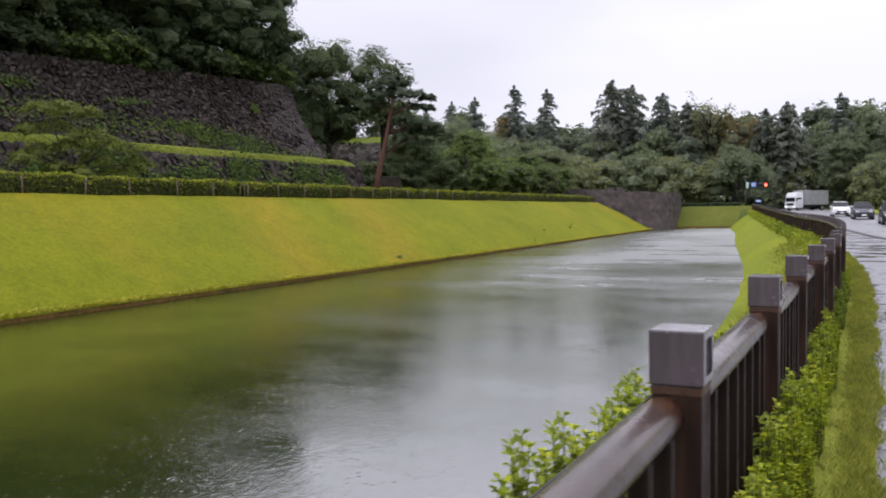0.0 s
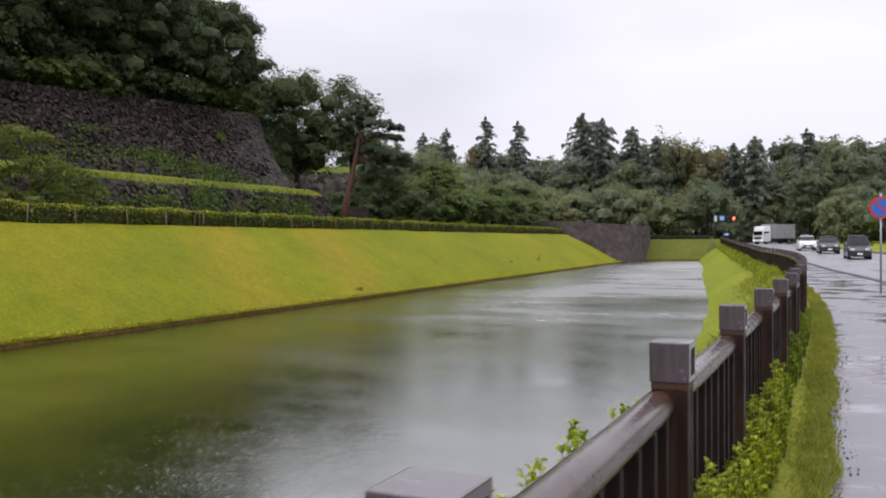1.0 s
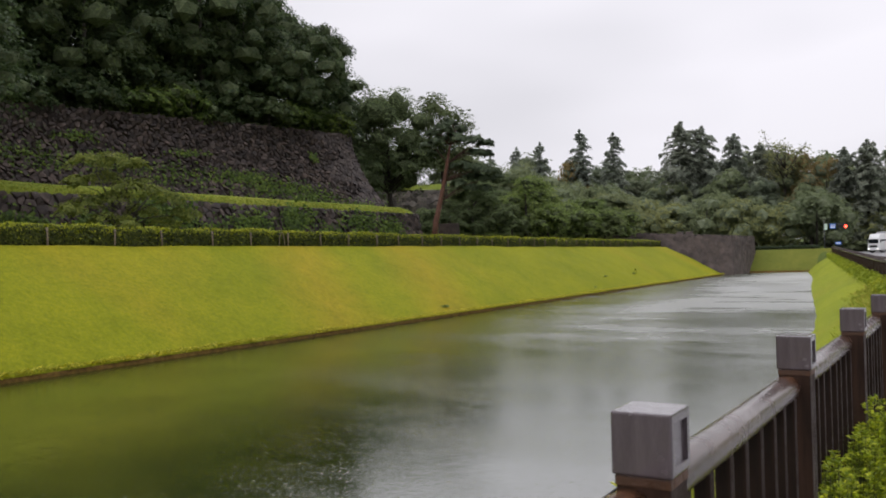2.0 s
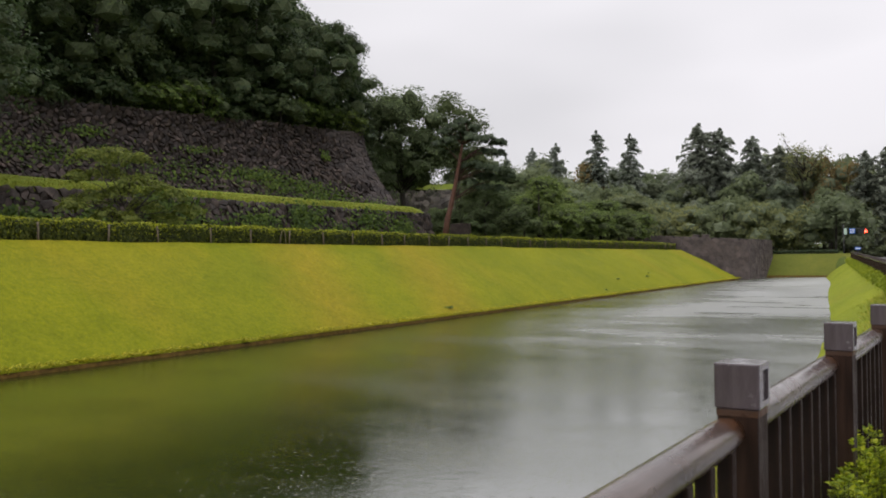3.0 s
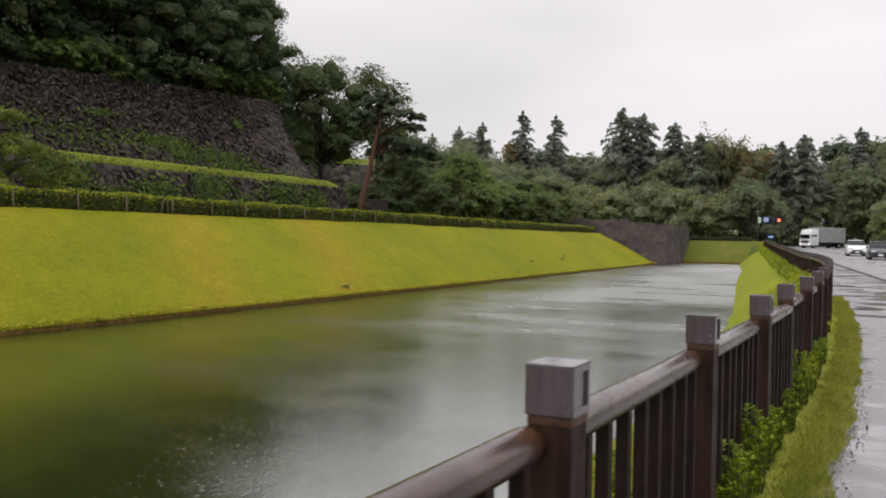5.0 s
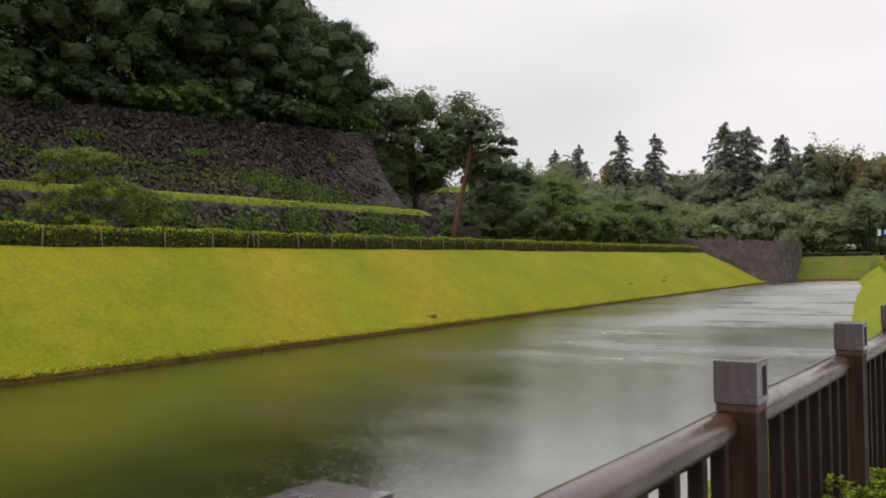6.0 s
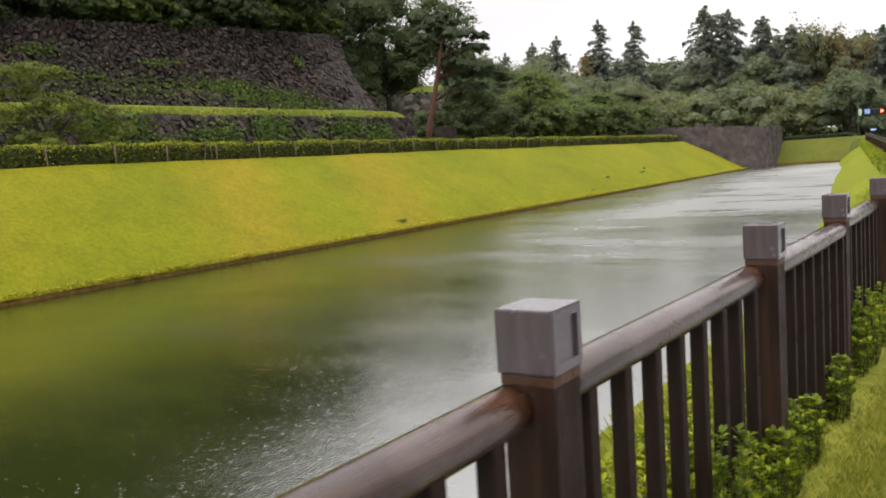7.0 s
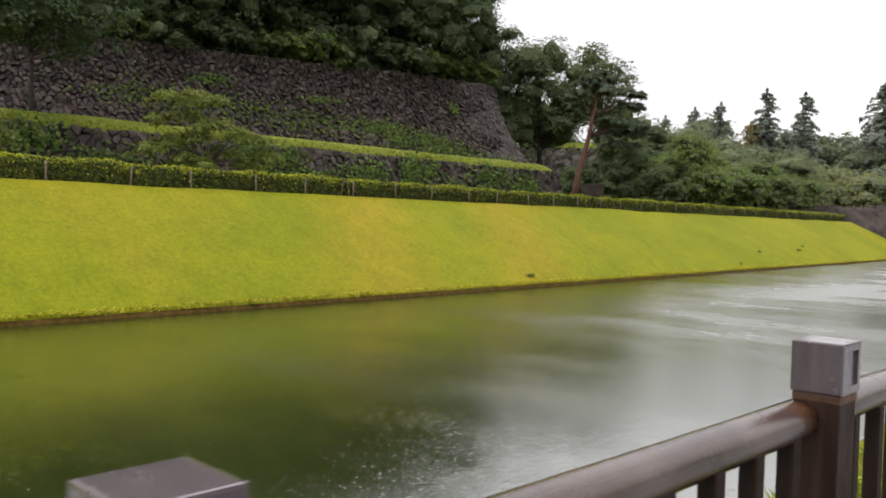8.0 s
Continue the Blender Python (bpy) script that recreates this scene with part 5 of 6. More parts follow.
# ---------------- grass ----------------
def blades(name, x, y, z, height, lean, material, label, seed, width=0.006):
    rng = np.random.default_rng(seed)
    n = len(x)
    a = rng.uniform(0, 2 * math.pi, n)
    h = height * rng.uniform(0.45, 1.25, n)
    w = width * rng.uniform(0.7, 1.4, n)
    d = np.stack([np.cos(a), np.sin(a), np.zeros(n)], -1)
    side = np.stack([-np.sin(a), np.cos(a), np.zeros(n)], -1)
    p = np.stack([x, y, z], -1)
    reach = (h * lean * rng.uniform(0.2, 1.4, n))[:, None]
    up = np.array((0, 0, 1.0)) * h[:, None]
    out = np.empty((n, 4, 3))
    out[:, 0] = p - side * w[:, None]
    out[:, 1] = p + side * w[:, None]
    out[:, 2] = p + side * w[:, None] * 0.75 + up * 0.6 + d * reach * 0.4
    out[:, 3] = p + up * 0.95 + d * reach
    return tagged(new(name, quads_mesh(name, out, material)), label, "grass", kind="stuff")


rng = np.random.default_rng(77)
n = 120000
y = -4.0 + 34 * rng.random(n) ** 1.5
off = rng.uniform(0.06, 0.46, n) + 0.03 * np.sin(y * 2.1) + 0.02 * np.sin(y * 5)
blades("verge_grass", fence_x(y) + off, y, road_z(y) + 0.045, 0.045, 0.5, M_BLADE, "damp tufted verge grass beside the pavement", 78, 0.0012)
n = 16000
pick = rng.integers(0, 420, n)
y = (-3.0 + 24 * rng.random(420) ** 1.2)[pick] + rng.normal(0, 0.045, n)
off = np.clip(rng.uniform(0.10, 0.48, 420)[pick] + rng.normal(0, 0.03, n), 0.08, 0.50)
blades("verge_tufts", fence_x(y) + off, y, road_z(y) + 0.035, 0.07, 0.45, M_TUFT, "longer weedy tufts leaning over the pavement's edge", 82, 0.0009)
n = 900
y = 0.5 + 16 * rng.random(n)
off = 0.43 + 0.16 * rng.random(n) ** 2.2 + 0.03 * np.sin(y * 2.1)
litter = cards(np.stack([fence_x(y) + off, y, road_z(y) + 0.012], -1), np.tile((0, 0, 1.0), (n, 1)) + rng.normal(0, 0.25, (n, 3)), 0.012, rng)
tagged(new("leaf_litter", quads_mesh("leaf_litter", litter, M_LITTER)), "wet brown leaf crumbs along the pavement's edge", "leaf litter", kind="stuff")
n = 36000
y = -4.0 + 44 * rng.random(n) ** 1.4
off = -0.12 - 1.7 * rng.random(n) ** 1.3
t = np.clip((-0.2 - off) / 2.05, 0, 1)
blades("bank_grass", fence_x(y) + off, y, (1 - t) * road_z(y) + t * (WATER - 0.1) + 0.12 * np.sin(np.pi * t), 0.22, 0.6, M_BLADE, "long rough grass on the bank below the fence", 79, 0.007)
n = 15000
y = -20 + 122 * rng.random(n) ** 1.2
blades("edge_grass", far_edge_x(y) - 0.12 + rng.normal(0.05, 0.08, n), y, np.full(n, WATER + 0.17) + rng.normal(0, 0.03, n), 0.06, 2.2, M_EDGEBLADE, "ragged grass fringe over the moat's edge", 80, 0.02)
n = 16000
y = -30 + 96 * rng.random(n)
depth_ = rng.random(n)
blades("terrace_grass", TERRACE_X - 0.68 - 1.0 * depth_, y, 5.5 + 0.5 * depth_ ** 0.7, 0.24, 0.8, M_BLADE, "long grass along the terrace's edge", 81, 0.03)


# ---------------- shrubs at the fence's foot ----------------
def shrub(seed, height, spread, stems, label, leaf=None):
    """A small-leaved evergreen: many upright stems, each with whorls of little oval leaves to its tip."""
    rng = np.random.default_rng(seed)
    root = thing("fence_shrub", (0, 0, 0), label, "shrub", "fence shrubs")
    bits, polys = [], []
    for k in range(stems):
        a = rng.uniform(0, 2 * math.pi)
        r = spread * math.sqrt(rng.random())
        base = np.array((0.35 * r * math.cos(a), 0.9 * r * math.sin(a), 0))
        top = np.array((0.45 * r * math.cos(a), 1.3 * r * math.sin(a), height * rng.uniform(0.55, 1.05) * (1 - 0.35 * (r / spread) ** 2)))
        mid = (base + top) / 2 + rng.normal(0, 0.015, 3)
        bits.append(tube([base, mid, top], [0.003, 0.0025, 0.0012], 3))
        for t in np.append(np.linspace(0.3, 0.92, max(4, int(height / 0.085))), (0.97, 1.0)):
            c = base * (1 - t) ** 2 + 2 * mid * t * (1 - t) + top * t * t
            for q in range(4):
                w = rng.uniform(0, 2 * math.pi)
                d = unit(np.array((math.cos(w), math.sin(w), rng.uniform(0.2, 1.2))))
                s = unit(np.cross(d, (0, 0, 1.0)))
                ln = rng.uniform(0.019, 0.036)
                nrm = np.cross(s, d)
                polys.append([c, c + d * ln * 0.55 + s * ln * 0.34 + nrm * 0.002, c + d * ln - nrm * 0.004, c + d * ln * 0.55 - s * ln * 0.34 + nrm * 0.002])
    hang("stem", mesh_of("stem", *join(bits), M_TWIG), root)
    hang("foliage", quads_mesh("foliage", np.array(polys), leaf or M_SHRUB, 4), root)
    return root


LOW = "bright yellow-green small-leaved shrub at the fence's foot"
TALL = "upright yellow-green small-leaved shrub reaching towards the rail"
DARK = "dark green small-leaved shrub with bright tips at the fence's foot"
SHRUBS = [shrub(101, 0.40, 0.20, 85, LOW), shrub(102, 0.30, 0.20, 90, LOW), shrub(103, 0.50, 0.20, 80, LOW)]
DARKS = [shrub(106, 0.48, 0.17, 58, DARK, M_SHRUBDARK), shrub(107, 0.34, 0.18, 54, DARK, M_SHRUBDARK)]
TALLS = [shrub(104, 0.74, 0.19, 110, TALL), shrub(105, 0.66, 0.18, 105, TALL)]
for j in range(8):
    y = 2.0 + 0.27 * j + 0.04 * math.sin(j * 2.3)
    plant(TALLS[j % 2], float(fence_x(y)) + 0.085 + 0.015 * math.sin(j * 1.3), y, float(road_z(y)) + 0.03, 8 * math.sin(j * 3.3), 0.95 + 0.06 * math.sin(j * 1.9), 0.84 if j < 5 else 1.0)
for j in range(34):
    y = 4.3 + 0.37 * j + 0.1 * math.sin(j * 2.3)
    if 8.7 < y < 9.4 or (j * 7) % 10 in (0, 4):
        continue
    tall = 1.05 if y > 10.0 else 0.95
    kinds = (SHRUBS[2], SHRUBS[0]) if y < 8.3 else DARKS
    tall += 0.25 if y < 8.3 else 0.0
    plant(kinds[j % 2], float(fence_x(y)) + (0.085 if y < 8.3 else 0.055) + 0.015 * math.sin(j * 1.3), y, float(road_z(y)) + 0.03, 6 * math.sin(j * 3.3), 0.9 + 0.1 * math.sin(j * 1.9) ** 2, tall + 0.12 * math.sin(j * 0.9))
for j in range(13):
    y = 1.55 + 0.15 * j + 0.04 * math.sin(j * 1.1)
    plant(TALLS[(j + 1) % 2], float(fence_x(y)) - 0.33 - 0.05 * math.sin(j * 2.2), y, float(road_z(y)) - 0.10, 12 * math.sin(j), 1.08, 1.20 - 0.006 * j)
for j in range(42):
    y = 3.5 + 0.32 * j + 0.1 * math.sin(j * 1.1)
    plant(SHRUBS[(j + 1) % 3], float(fence_x(y)) - 0.32 - 0.1 * math.sin(j * 2.2), y, float(road_z(y)) - 0.12, 25 * math.sin(j), 1.15, 1.1 + 0.15 * math.sin(j * 1.7) + (0.3 if j < 5 else 0.0))
far_shrub = broadleaf("bank_shrub", 0.75, 0.8, M_BANKSHRUB, 104, "bright shrub along the far stretch of fence", 0.055, 12, 7, 9, 16, 0.02, 1.0, False)
for j in range(68):
    y = 18 + 1.3 * j
    plant(far_shrub, float(fence_x(y)) - 0.36, y, float(road_z(y)) - 0.16, 63 * j, 0.56 + 0.14 * math.sin(j * 2.1), 1.2)


# ---------------- creepers on the walls ----------------
def creeper(name, face, spots, mat_, label, seed, size=0.14):
    rng = np.random.default_rng(seed)
    pts, nr = [], []
    for s0, h0, ws, wh, n in spots:
        s, h = s0 + rng.normal(0, 1, n) * ws, h0 + rng.normal(0, 1, n) * wh
        for a, b in zip(s, h):
            pts.append(face(a, max(0.0, b), 0.22 + 0.22 * rng.random()))
            nr.append((OUT[0], OUT[1], 0.5))
    tagged(new(name, quads_mesh(name, cards(np.array(pts), np.array(nr), size, rng, 0.75), mat_)), label, "creeper", kind="stuff")


creeper("wall_creeper", castle_face, [(11.0, 2.3, 2.2, 0.4, 620), (14.2, 3.2, 1.8, 0.35, 480), (8.6, 1.5, 1.4, 0.3, 360), (21, 3.0, 2.8, 0.7, 320), (26, 3.8, 2.6, 0.6, 240), (19, 5.2, 1.0, 0.2, 120), (28, 6.1, 0.8, 0.25, 120), (5.6, 5.6, 0.25, 0.25, 90), (33, 4.2, 2.5, 0.8, 400), (14, 1.0, 6.0, 0.5, 260), (3.5, 0.9, 1.8, 0.35, 140)],
        M_CREEPER, "patches of fresh green creeper on the castle wall", 111)
creeper("terrace_creeper", terrace_face, [(5 + 4.3 * k, 1.2 + 0.8 * math.sin(k * 2.3), 0.9 + 0.5 * math.sin(k * 1.7), 0.45, 420) for k in range(18)] + [(17, 1.9, 1.0, 0.5, 420), (29, 1.8, 1.2, 0.5, 420)], M_CREEPER, "creeper half covering the terrace wall", 112, 0.13)


# ---------------- traffic ----------------
M_GLASS = plain("car_glass", (0.012, 0.014, 0.016), 0.12)
M_GLASS.node_tree.nodes["Principled BSDF"].inputs["Specular IOR Level"].default_value = 0.15
M_TYRE = plain("tyre_rubber", (0.015, 0.015, 0.015), 0.7)
M_RIM = plain("wheel_rim", (0.35, 0.35, 0.36), 0.35, 0.8)
M_LAMP = plain("headlamp", (0.9, 0.88, 0.8), 0.15, 0.0, 1.2)
M_LENS = plain("unlit_headlamp", (0.55, 0.55, 0.56), 0.15)
M_PLATE = plain("blank_plate", (0.75, 0.75, 0.72), 0.5)
M_GRILLE = plain("black_grille", (0.01, 0.01, 0.011), 0.4)


def disc_y(x, y0, y1, z, r, sides=20):
    v, f = [], []
    for yy in (y0, y1):
        for k in range(sides):
            a = 2 * math.pi * k / sides
            v.append((x, yy, z) if r == 0 else (yy, x + r * math.cos(a), z + r * math.sin(a)))
    f.append(tuple(range(sides))[::-1])
    f.append(tuple(range(sides, 2 * sides)))
    for k in range(sides):
        q = (k + 1) % sides
        f.append((k, q, sides + q, sides + k))
    return v, f


def lofted(sections, bevel=0.04):
    """A body from cross-sections (y, half width low, half width high, z low, z high)."""
    bm = bmesh.new()
    rings = []
    for y, wl, wh, zl, zh in sections:
        rings.append([bm.verts.new(p) for p in ((-wl, y, zl), (wl, y, zl), (wl * 1.02, y, zl + (zh - zl) * 0.5), (wh, y, zh), (-wh, y, zh), (-wl * 1.02, y, zl + (zh - zl) * 0.5))])
    for a, b in zip(rings, rings[1:]):
        for k in range(6):
            q = (k + 1) % 6
            bm.faces.new((a[k], a[q], b[q], b[k]))
    bm.faces.new(rings[0][::-1])
    bm.faces.new(rings[-1])
    bmesh.ops.recalc_face_normals(bm, faces=bm.faces)
    bmesh.ops.bevel(bm, geom=bm.edges[:], offset=bevel, segments=2, affect="EDGES", profile=0.6, clamp_overlap=True)
    return bm


def car(x, y, turn, paint, label, tall=1.5, wide=0.83):
    """A small car that faces -y before it is turned."""
    z = float(road_z(y)) - 0.09
    root = thing("car", (x, y, z), label, "car", turn=turn)
    part("body", lofted([(-1.95, wide * 0.84, wide * 0.78, 0.25, 0.62), (-1.7, wide, wide * 0.92, 0.2, 0.80), (-0.95, wide, wide * 0.95, 0.2, 0.96), (1.2, wide, wide * 0.95, 0.2, 1.0), (1.85, wide * 0.97, wide * 0.9, 0.24, 0.95), (2.0, wide * 0.88, wide * 0.84, 0.3, 0.85)], 0.05), paint, root, smooth=True)
    part("cabin", lofted([(-1.0, wide * 0.93, wide * 0.88, 0.9, 0.98), (-0.28, wide * 0.92, wide * 0.74, 0.9, tall), (1.1, wide * 0.92, wide * 0.74, 0.9, tall - 0.02), (1.75, wide * 0.9, wide * 0.8, 0.9, 1.05)], 0.04), M_GLASS, root, "dark glass", smooth=True)
    part("roof", lofted([(-0.34, wide * 0.75, wide * 0.66, tall - 0.03, tall + 0.02), (0.4, wide * 0.76, wide * 0.66, tall - 0.03, tall + 0.05), (1.15, wide * 0.75, wide * 0.66, tall - 0.05, tall)], 0.02), paint, root, smooth=True)
    part("windscreen_frame", lofted([(-1.02, wide * 0.95, wide * 0.93, 0.92, 0.97), (-0.94, wide * 0.95, wide * 0.93, 0.92, 0.985)], 0.008), paint, root)
    for sx in (-1, 1):
        part("headlight", bm_box(sx * wide * 0.62 - 0.15, sx * wide * 0.62 + 0.15, -1.93, -1.78, 0.60, 0.74, 0.03), M_LENS, root, "clear headlight")
        part("mirror", bm_box(sx * (wide + 0.10) - 0.08, sx * (wide + 0.10) + 0.08, -0.78, -0.66, 0.92, 1.04, 0.02), paint, root)
        for yy in (-1.25, 1.25):
            wheel = hang("wheel", mesh_of("wheel", *disc_y(yy, sx * (wide - 0.2), sx * (wide + 0.01), 0.30, 0.30), M_TYRE), root, "black tyre")
            hang("rim", mesh_of("rim", *disc_y(yy, sx * (wide - 0.05), sx * (wide + 0.022), 0.30, 0.19), M_RIM), wheel)
    part("grille", bm_box(-0.42, 0.42, -1.975, -1.90, 0.42, 0.58, 0.02), M_GRILLE, root)
    part("number_plate", bm_box(-0.17, 0.17, -1.995, -1.965, 0.33, 0.46, 0.006), M_PLATE, root, "blank pale plate")
    part("bumper", bm_box(-wide * 0.8, wide * 0.8, -1.99, -1.85, 0.22, 0.40, 0.04), M_GRILLE, root)
    return root


def paint_of(name, color, rough=0.22):
    k = Nodes(name)
    k.done(k.mix(0.2, color, k.ramp(k.noise(3, 4), [(0.3, (0.7, 0.7, 0.7)), (0.7, (1, 1, 1))]), "MULTIPLY"), rough, ior=1.6)
    return k.m


M_BLACKCAR = paint_of("black_car_paint", (0.02, 0.02, 0.024))
M_NAVYCAR = paint_of("dark_grey_car_paint", (0.035, 0.038, 0.048))
M_WHITE = paint_of("white_vehicle_paint", (0.75, 0.76, 0.77), 0.3)
M_GREYBOX = surface("silver_truck_box", (0.30, 0.30, 0.31), (0.42, 0.42, 0.43), 1.5, (0.35, 0.5), 0.1)
car(1.7, 65.0, 4, M_BLACKCAR, "small black car driving on the wet road", 1.58, 0.73)
car(-0.25, 79.0, 5, M_NAVYCAR, "dark grey saloon car driving on the wet road", 1.42, 0.78)
car(-2.25, 90.0, 6, M_WHITE, "white saloon car driving on the wet road", 1.42, 0.78)


def truck(x, y, turn):
    root = thing("truck", (x, y, float(road_z(y)) - 0.09), "white cab lorry with a grey box body", "lorry", turn=turn)
    part("cab", lofted([(-1.0, 1.08, 1.0, 0.45, 1.5), (-0.95, 1.12, 0.98, 0.45, 2.3), (-0.6, 1.12, 1.0, 0.45, 2.95), (0.75, 1.12, 1.02, 0.45, 3.05)], 0.06), M_WHITE, root, "white cab", smooth=True)
    part("windscreen", bm_box(-0.93, 0.93, -1.03, -0.80, 1.5, 2.15, 0.03), M_GLASS, root)
    part("box", bm_box(-1.15, 1.15, 0.95, 6.6, 0.95, 3.35, 0.03), M_GREYBOX, root, "grey cargo box")
    part("chassis", bm_box(-0.5, 0.5, -0.6, 6.5, 0.5, 0.92, 0.03), M_GRILLE, root)
    part("bumper", bm_box(-1.1, 1.1, -1.08, -0.9, 0.4, 0.75, 0.05), M_WHITE, root)
    part("grille", bm_box(-0.7, 0.7, -1.06, -0.95, 0.85, 1.2, 0.03), M_GRILLE, root)
    for sx in (-1, 1):
        part("headlight", bm_box(sx * 0.85 - 0.17, sx * 0.85 + 0.17, -1.1, -0.95, 0.55, 0.72, 0.03), M_LAMP, root, "lit headlight")
        part("mirror", bm_box(sx * 1.3 - 0.09, sx * 1.3 + 0.09, -0.95, -0.87, 1.6, 2.1, 0.02), M_GRILLE, root)
        part("side_window", bm_box(sx * 1.1 - 0.03, sx * 1.1 + 0.03, -0.55, 0.4, 1.55, 2.1, 0.02), M_GLASS, root)
        for yy in (-0.2, 5.2):
            wheel = hang("wheel", mesh_of("wheel", *disc_y(yy, sx * 0.8, sx * 1.1, 0.42, 0.42), M_TYRE), root, "black tyre")
            hang("rim", mesh_of("rim", *disc_y(yy, sx * 1.0, sx * 1.12, 0.42, 0.24), M_RIM), wheel)
    return root


truck(-9.4, 131.0, -38).scale = (0.86, 0.86, 0.86)

# ---------------- signs and signals ----------------
M_SIGNBLUE = plain("sign_blue", (0.02, 0.13, 0.48), 0.35)
M_SIGNRED = plain("sign_red", (0.50, 0.03, 0.04), 0.35)
M_SIGNWHITE = plain("sign_white", (0.75, 0.77, 0.8), 0.4)
M_SIGNGREEN = plain("sign_pale_green", (0.45, 0.6, 0.5), 0.4)
M_RED = plain("red_lamp", (1.0, 0.04, 0.02), 0.3, 0.0, 14.0)


def disc(radius, thick, sides=32):
    v = [(radius * math.cos(2 * math.pi * k / sides), yy, radius * math.sin(2 * math.pi * k / sides)) for yy in (0.0, thick) for k in range(sides)]
    f = [tuple(range(sides)), tuple(range(sides, 2 * sides))[::-1]]
    f += [(k, sides + k, sides + (k + 1) % sides, (k + 1) % sides) for k in range(sides)]
    return v, f


def no_parking(x, y, z):
    root = thing("road_sign", (x, y, float(road_z(y))), "round blue no-parking sign with red ring and slash", "road sign", turn=4)
    h = z - float(road_z(y))
    hang("pole", mesh_of("pole", *tube([(0, 0.06, -0.4), (0, 0.06, h + 0.4)], [0.03, 0.03], 10), M_METAL, True), root, "grey steel pole")
    plate = hang("plate", mesh_of("plate", *disc(0.30, 0.012), M_SIGNRED), root, "red ring", pose(0, -0.005, h))
    hang("face", mesh_of("face", *disc(0.235, 0.008), M_SIGNBLUE), plate, "blue disc", pose(0, -0.006, 0))
    bm = bm_box(-0.24, 0.24, -0.013, -0.007, -0.028, 0.028, 0.002)
    slash = from_bm("slash", bm, M_SIGNRED)
    hang("slash", slash, plate, "red slash", pose(0, 0, 0, 0, 45, 0))


no_parking(1.57, 27.0, 2.30)


def signal():
    x, y = -12.55, 118.0
    z = 1.0
    root = thing("traffic_signal", (x, y, z), "traffic signal showing red above small blue and white signs", "traffic signal", turn=8)
    hang("pole", mesh_of("pole", *tube([(-2.2, 0, -0.5), (-2.2, 0, 4.1)], [0.10, 0.07], 10), M_DARKMETAL, True), root)
    hang("arm", mesh_of("arm", *tube([(-2.2, 0, 3.55), (0.8, 0, 3.55)], [0.05, 0.04], 8), M_DARKMETAL, True), root)
    head = part("head", bm_box(-0.35, 0.95, -0.12, 0.12, 3.0, 3.42, 0.06), M_DARKMETAL, root, "dark signal head")
    for k, m_ in ((0, M_DARKMETAL), (1, M_DARKMETAL), (2, M_RED)):
        hang("lens", mesh_of("lens", *disc(0.17, 0.05, 20), m_), head, "lit red lens" if k == 2 else "unlit lens", pose(-0.12 + 0.42 * k, -0.16, 3.21))
        hang("visor", mesh_of("visor", *tube([(-0.12 + 0.42 * k, -0.34, 3.30), (-0.12 + 0.42 * k, -0.12, 3.34)], [0.16, 0.18], 12, False), M_DARKMETAL), head)
    blue = part("blue_sign", bm_box(-1.45, -0.65, -0.1, -0.06, 2.95, 3.6, 0.01), M_SIGNBLUE, root, "blue sign with pale bars")
    for k in range(3):
        part("bar", bm_box(-1.35, -0.75, -0.112, -0.102, 3.05 + 0.17 * k, 3.14 + 0.17 * k, 0.003), M_SIGNWHITE, blue)
    part("green_sign", bm_box(-2.15, -1.75, -0.1, -0.06, 2.85, 3.6, 0.01), M_SIGNGREEN, root, "pale green narrow sign")
    low = part("low_sign", bm_box(-0.75, 0.05, -0.1, -0.06, 0.95, 1.3, 0.01), M_SIGNBLUE, root, "low blue and white sign")
    part("bar", bm_box(-0.65, -0.05, -0.112, -0.102, 1.05, 1.2, 0.003), M_SIGNWHITE, low)
    hang("low_post", mesh_of("low_post", *tube([(-0.35, 0, -0.5), (-0.35, 0, 1.3)], [0.05, 0.05], 8), M_DARKMETAL, True), root)

    root.scale = (0.85, 0.85, 1.0)


signal()
for x, y, h in ((-31.0, 108.0, 3.2),):
    zz = ground_at(x, y)
    lamp = thing("post_lamp", (x, y, zz), "slim pale post by the end of the moat", "post")
    hang("pole", mesh_of("pole", *tube([(0, 0, -0.4), (0, 0, h)], [0.06, 0.05], 8), M_METAL, True), lamp)
    hang("top", mesh_of("top", *tube([(0, 0, h), (0, 0, h + 0.12), (0, 0, h + 0.3)], [0.10, 0.12, 0.04], 8), M_METAL, True), lamp)


# low dark hedge and fence closing the moat's end
def end_hedge():
    root = thing("low_hedge", (0, 0, 0), "low dark brownish hedge along the moat's end", "hedge")
    rng = np.random.default_rng(131)
    bm = bm_box(-22.5, -14.6, 113.3, 114.3, 1.2, 1.85, 0.08)
    # dark box painted as the shade inside this hedge
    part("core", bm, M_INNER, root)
    n = 2600
    p = np.stack([rng.uniform(-22.6, -14.5, n), 113.25 + rng.random(n) ** 2, 1.35 + 0.58 * rng.random(n)], -1)
    hang("foliage", quads_mesh("foliage", cards(p, np.tile((0, -0.7, 0.7), (n, 1)), 0.11, rng), M_DARKLEAF), root)


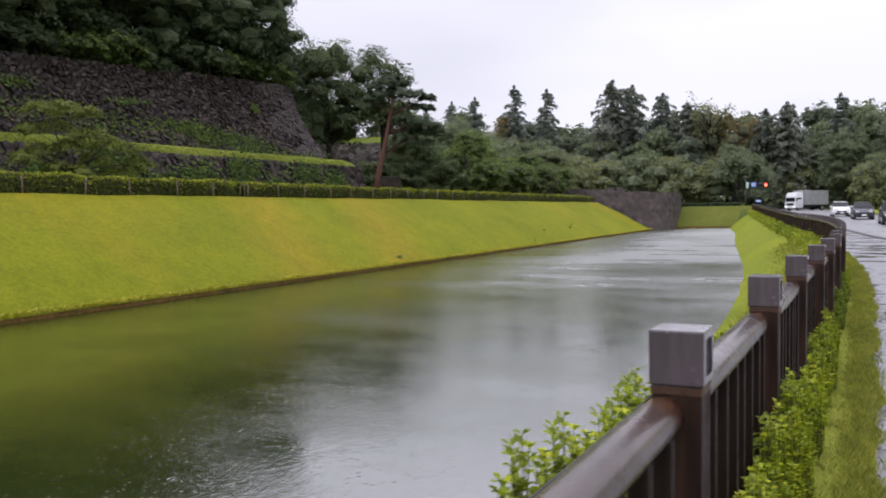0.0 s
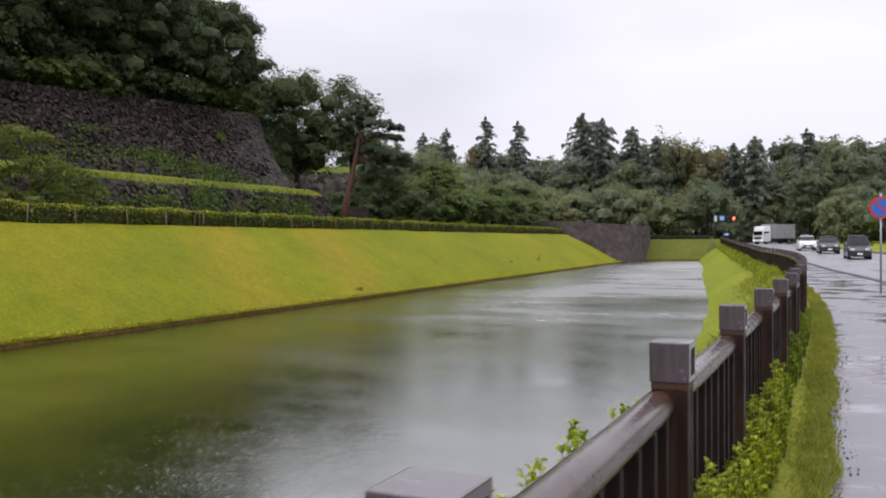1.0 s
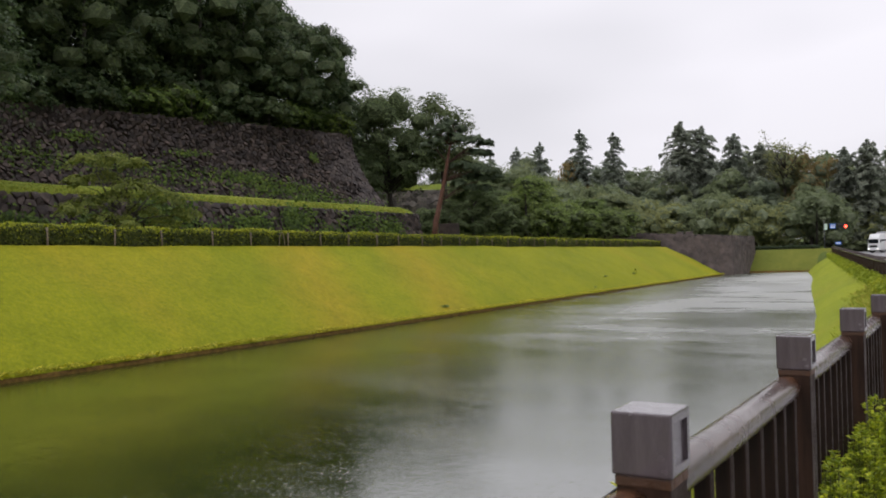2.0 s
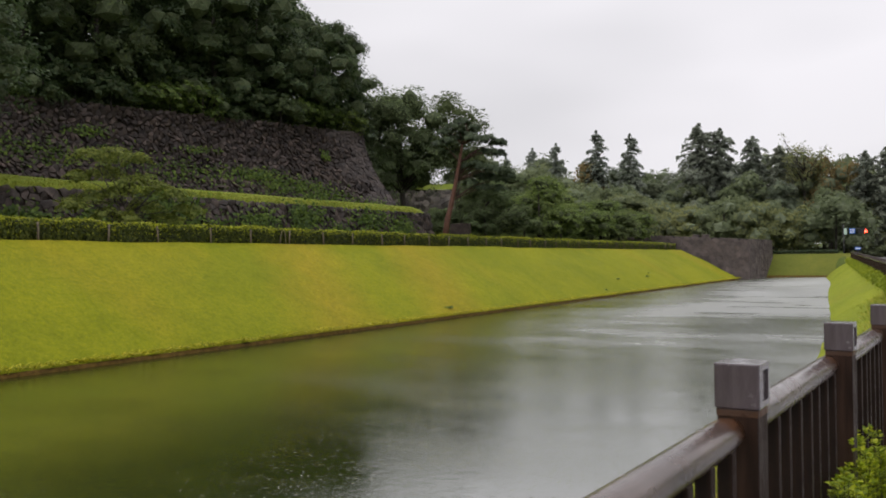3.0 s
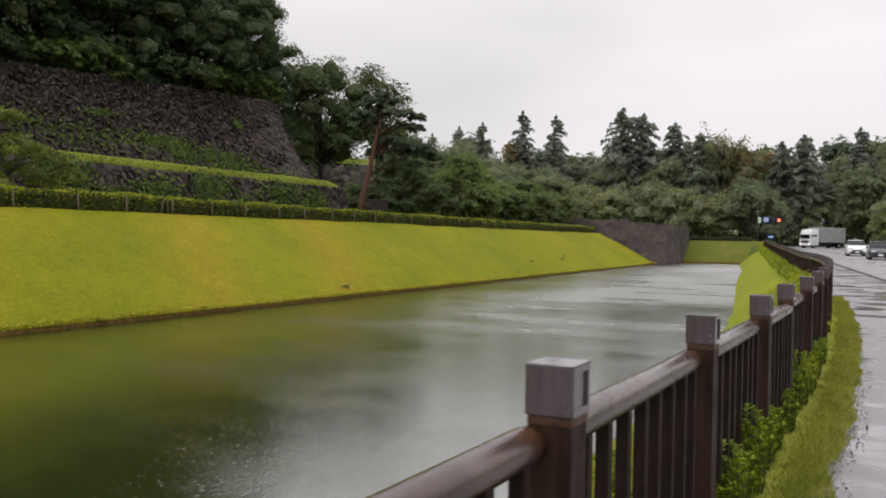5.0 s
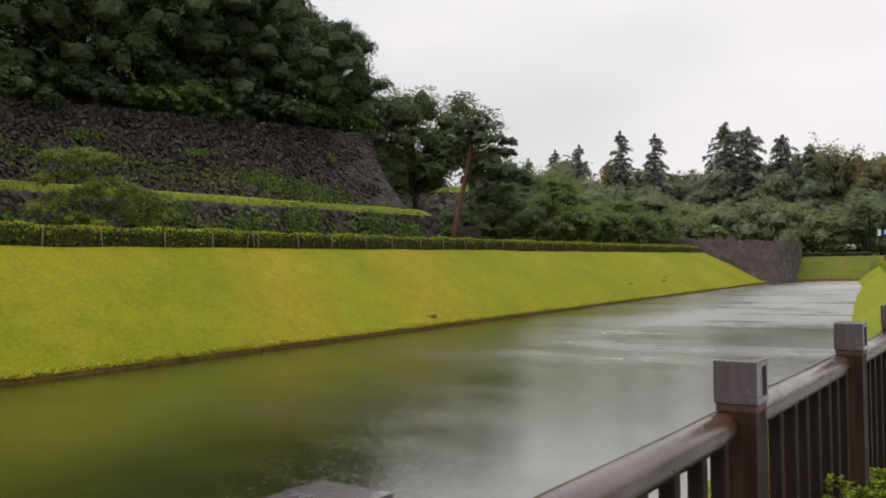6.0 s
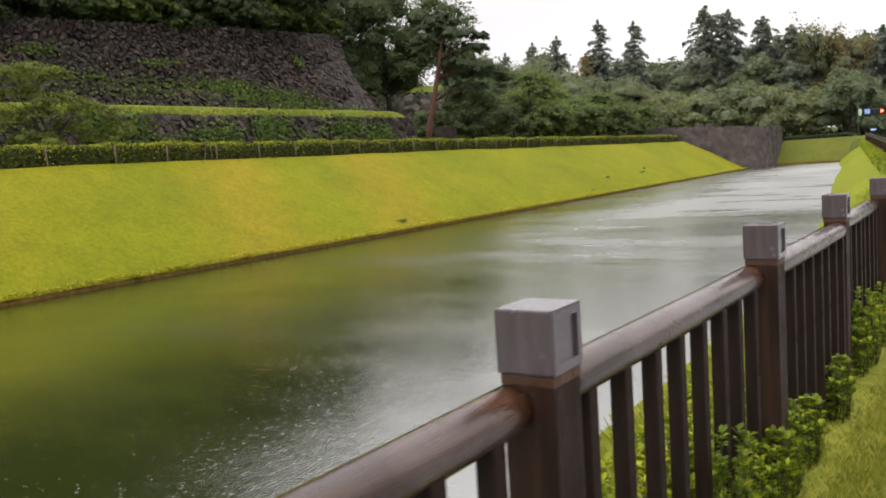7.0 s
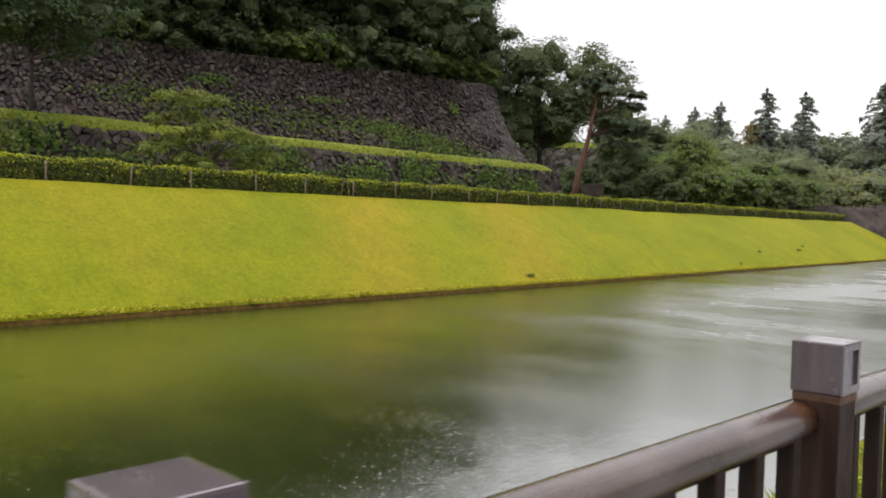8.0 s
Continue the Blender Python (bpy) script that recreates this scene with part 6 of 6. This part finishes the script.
end_hedge()
tuft_rng = np.random.default_rng(141)
for x, y, s in ((-19.75, 34.9, 1.0), (-22.0, 61.2, 0.9), (-22.4, 68.7, 0.9), (-20.75, 55.9, 0.7), (-22.9, 70.5, 0.7)):
    fe, hx = float(far_edge_x(y)), float(hedge_x(y)) + 0.6
    t = np.clip((fe - x) / (fe - hx), 0, 1)
    z = WATER + 0.12 + 3.23 * t + 0.1 * math.sin(math.pi * t)
    n = 70
    p = np.stack([x + tuft_rng.normal(0, 0.06 * s, n), y + tuft_rng.normal(0, 0.11 * s, n), z + 0.03 + 0.07 * s * tuft_rng.random(n)], -1)
    tagged(new("weed_tuft", quads_mesh("weed_tuft", cards(p, np.tile((0.3, 0, 0.9), (n, 1)), 0.055, tuft_rng), M_FRESH)), "small green weed tuft on the mown bank", "weed", "weed tufts", "stuff")


# ---------------- stone walls, stone by stone ----------------
def abut_front(s, h, out):
    return (-21.25 - s - 0.07 * h, 98.6 + 0.14 * h - out, WATER - 0.3 + h * (1 + 0.013 * s))


def abut_side(s, h, out):
    return (-21.25 - 0.07 * h + out, 98.6 + 0.14 * h + s, WATER - 0.3 + h)


stone_wall("castle_wall", "battered castle wall of rough dark stones", WALL_LEN, WALL_H, castle_face, 0.52, 0.30, 0.26, 201, lambda s, h: 8 < s < 26 and h > 2.6, 0.5, tight=0.80, dressed=3.2)
stone_wall("castle_wall_return", "return face of the castle wall at its corner", 14.0, WALL_H, return_face, 0.9, 0.55, 0.10, 202, lambda s, h: s < 6, 0.25, 12, M_CORNERSTONE)
stone_wall("terrace_wall", "low terrace wall of rough stones under creeper", 96.0, 2.75, terrace_face, 0.62, 0.42, 0.15, 203, lambda s, h: 0 < s < 26, 0.4)
stone_wall("terrace_wall_end", "end face of the low terrace wall", 7.0, 2.75, terrace_end_face, 0.60, 0.42, 0.12, 204, lambda s, h: True, 0.4, 8, M_PALESTONE)
stone_wall("abutment_wall", "dark stone abutment wall at the end of the bank", 14.0, 4.75, abut_front, 0.6, 0.4, 0.035, 205, lambda s, h: True, 0.35, 12, M_PALESTONE, 0.96)
stone_wall("abutment_wall_side", "side face of the dark stone abutment", 12.0, 4.75, abut_side, 0.6, 0.4, 0.035, 206, lambda s, h: True, 0.35, 8, M_PALESTONE, 0.96)
bm = bm_box(-37.5, -21.75, 99.4, 112.5, -1.0, 3.19, 0.05)
tagged(new("abutment_top", from_bm("abutment_top", bm, M_PALESTONE)), "earthen fill of the stone abutment", "wall top", kind="structure")


def rear_face(s, h, out):
    return (-57.2 - s * 0.85 - 0.1 * h, 95.6 - s * 0.53 + 0.15 * h - out, 5.6 + h)


stone_wall("rear_wall", "pale rough stone wall under the big tree", 16.0, 4.9, rear_face, 0.7, 0.5, 0.12, 207, lambda s, h: s < 12, 0.4, 12, M_RUBBLE)

strip_pts = [rear_face(s_, 4.9, o_ - 0.3) for s_ in np.arange(0, 5.6, 0.5) for o_ in (0.35, -0.6, -2.2)]
rows_ = np.array(strip_pts).reshape(-1, 3, 3)
rows_[:, 1, 2] += 0.35
rows_[:, 2, 2] += 0.9
tagged(new("rear_wall_grass", grid_mesh("rear_wall_grass", rows_[..., 0], rows_[..., 1], rows_[..., 2], M_TERRACE)), "bright grass strip on top of the rear wall", "grass bank", kind="structure")
for x, w in ((-27.5, 0.75), (-26.4, 0.8)):
    bm = bm_box(x - w / 2, x + w / 2, 99.5, 100.1, 3.15, 3.85, 0.06)
    tagged(new("stone_block", from_bm("stone_block", bm, M_PALESTONE)), "pale squared stone block on the abutment's top", "stone block", "stone blocks")
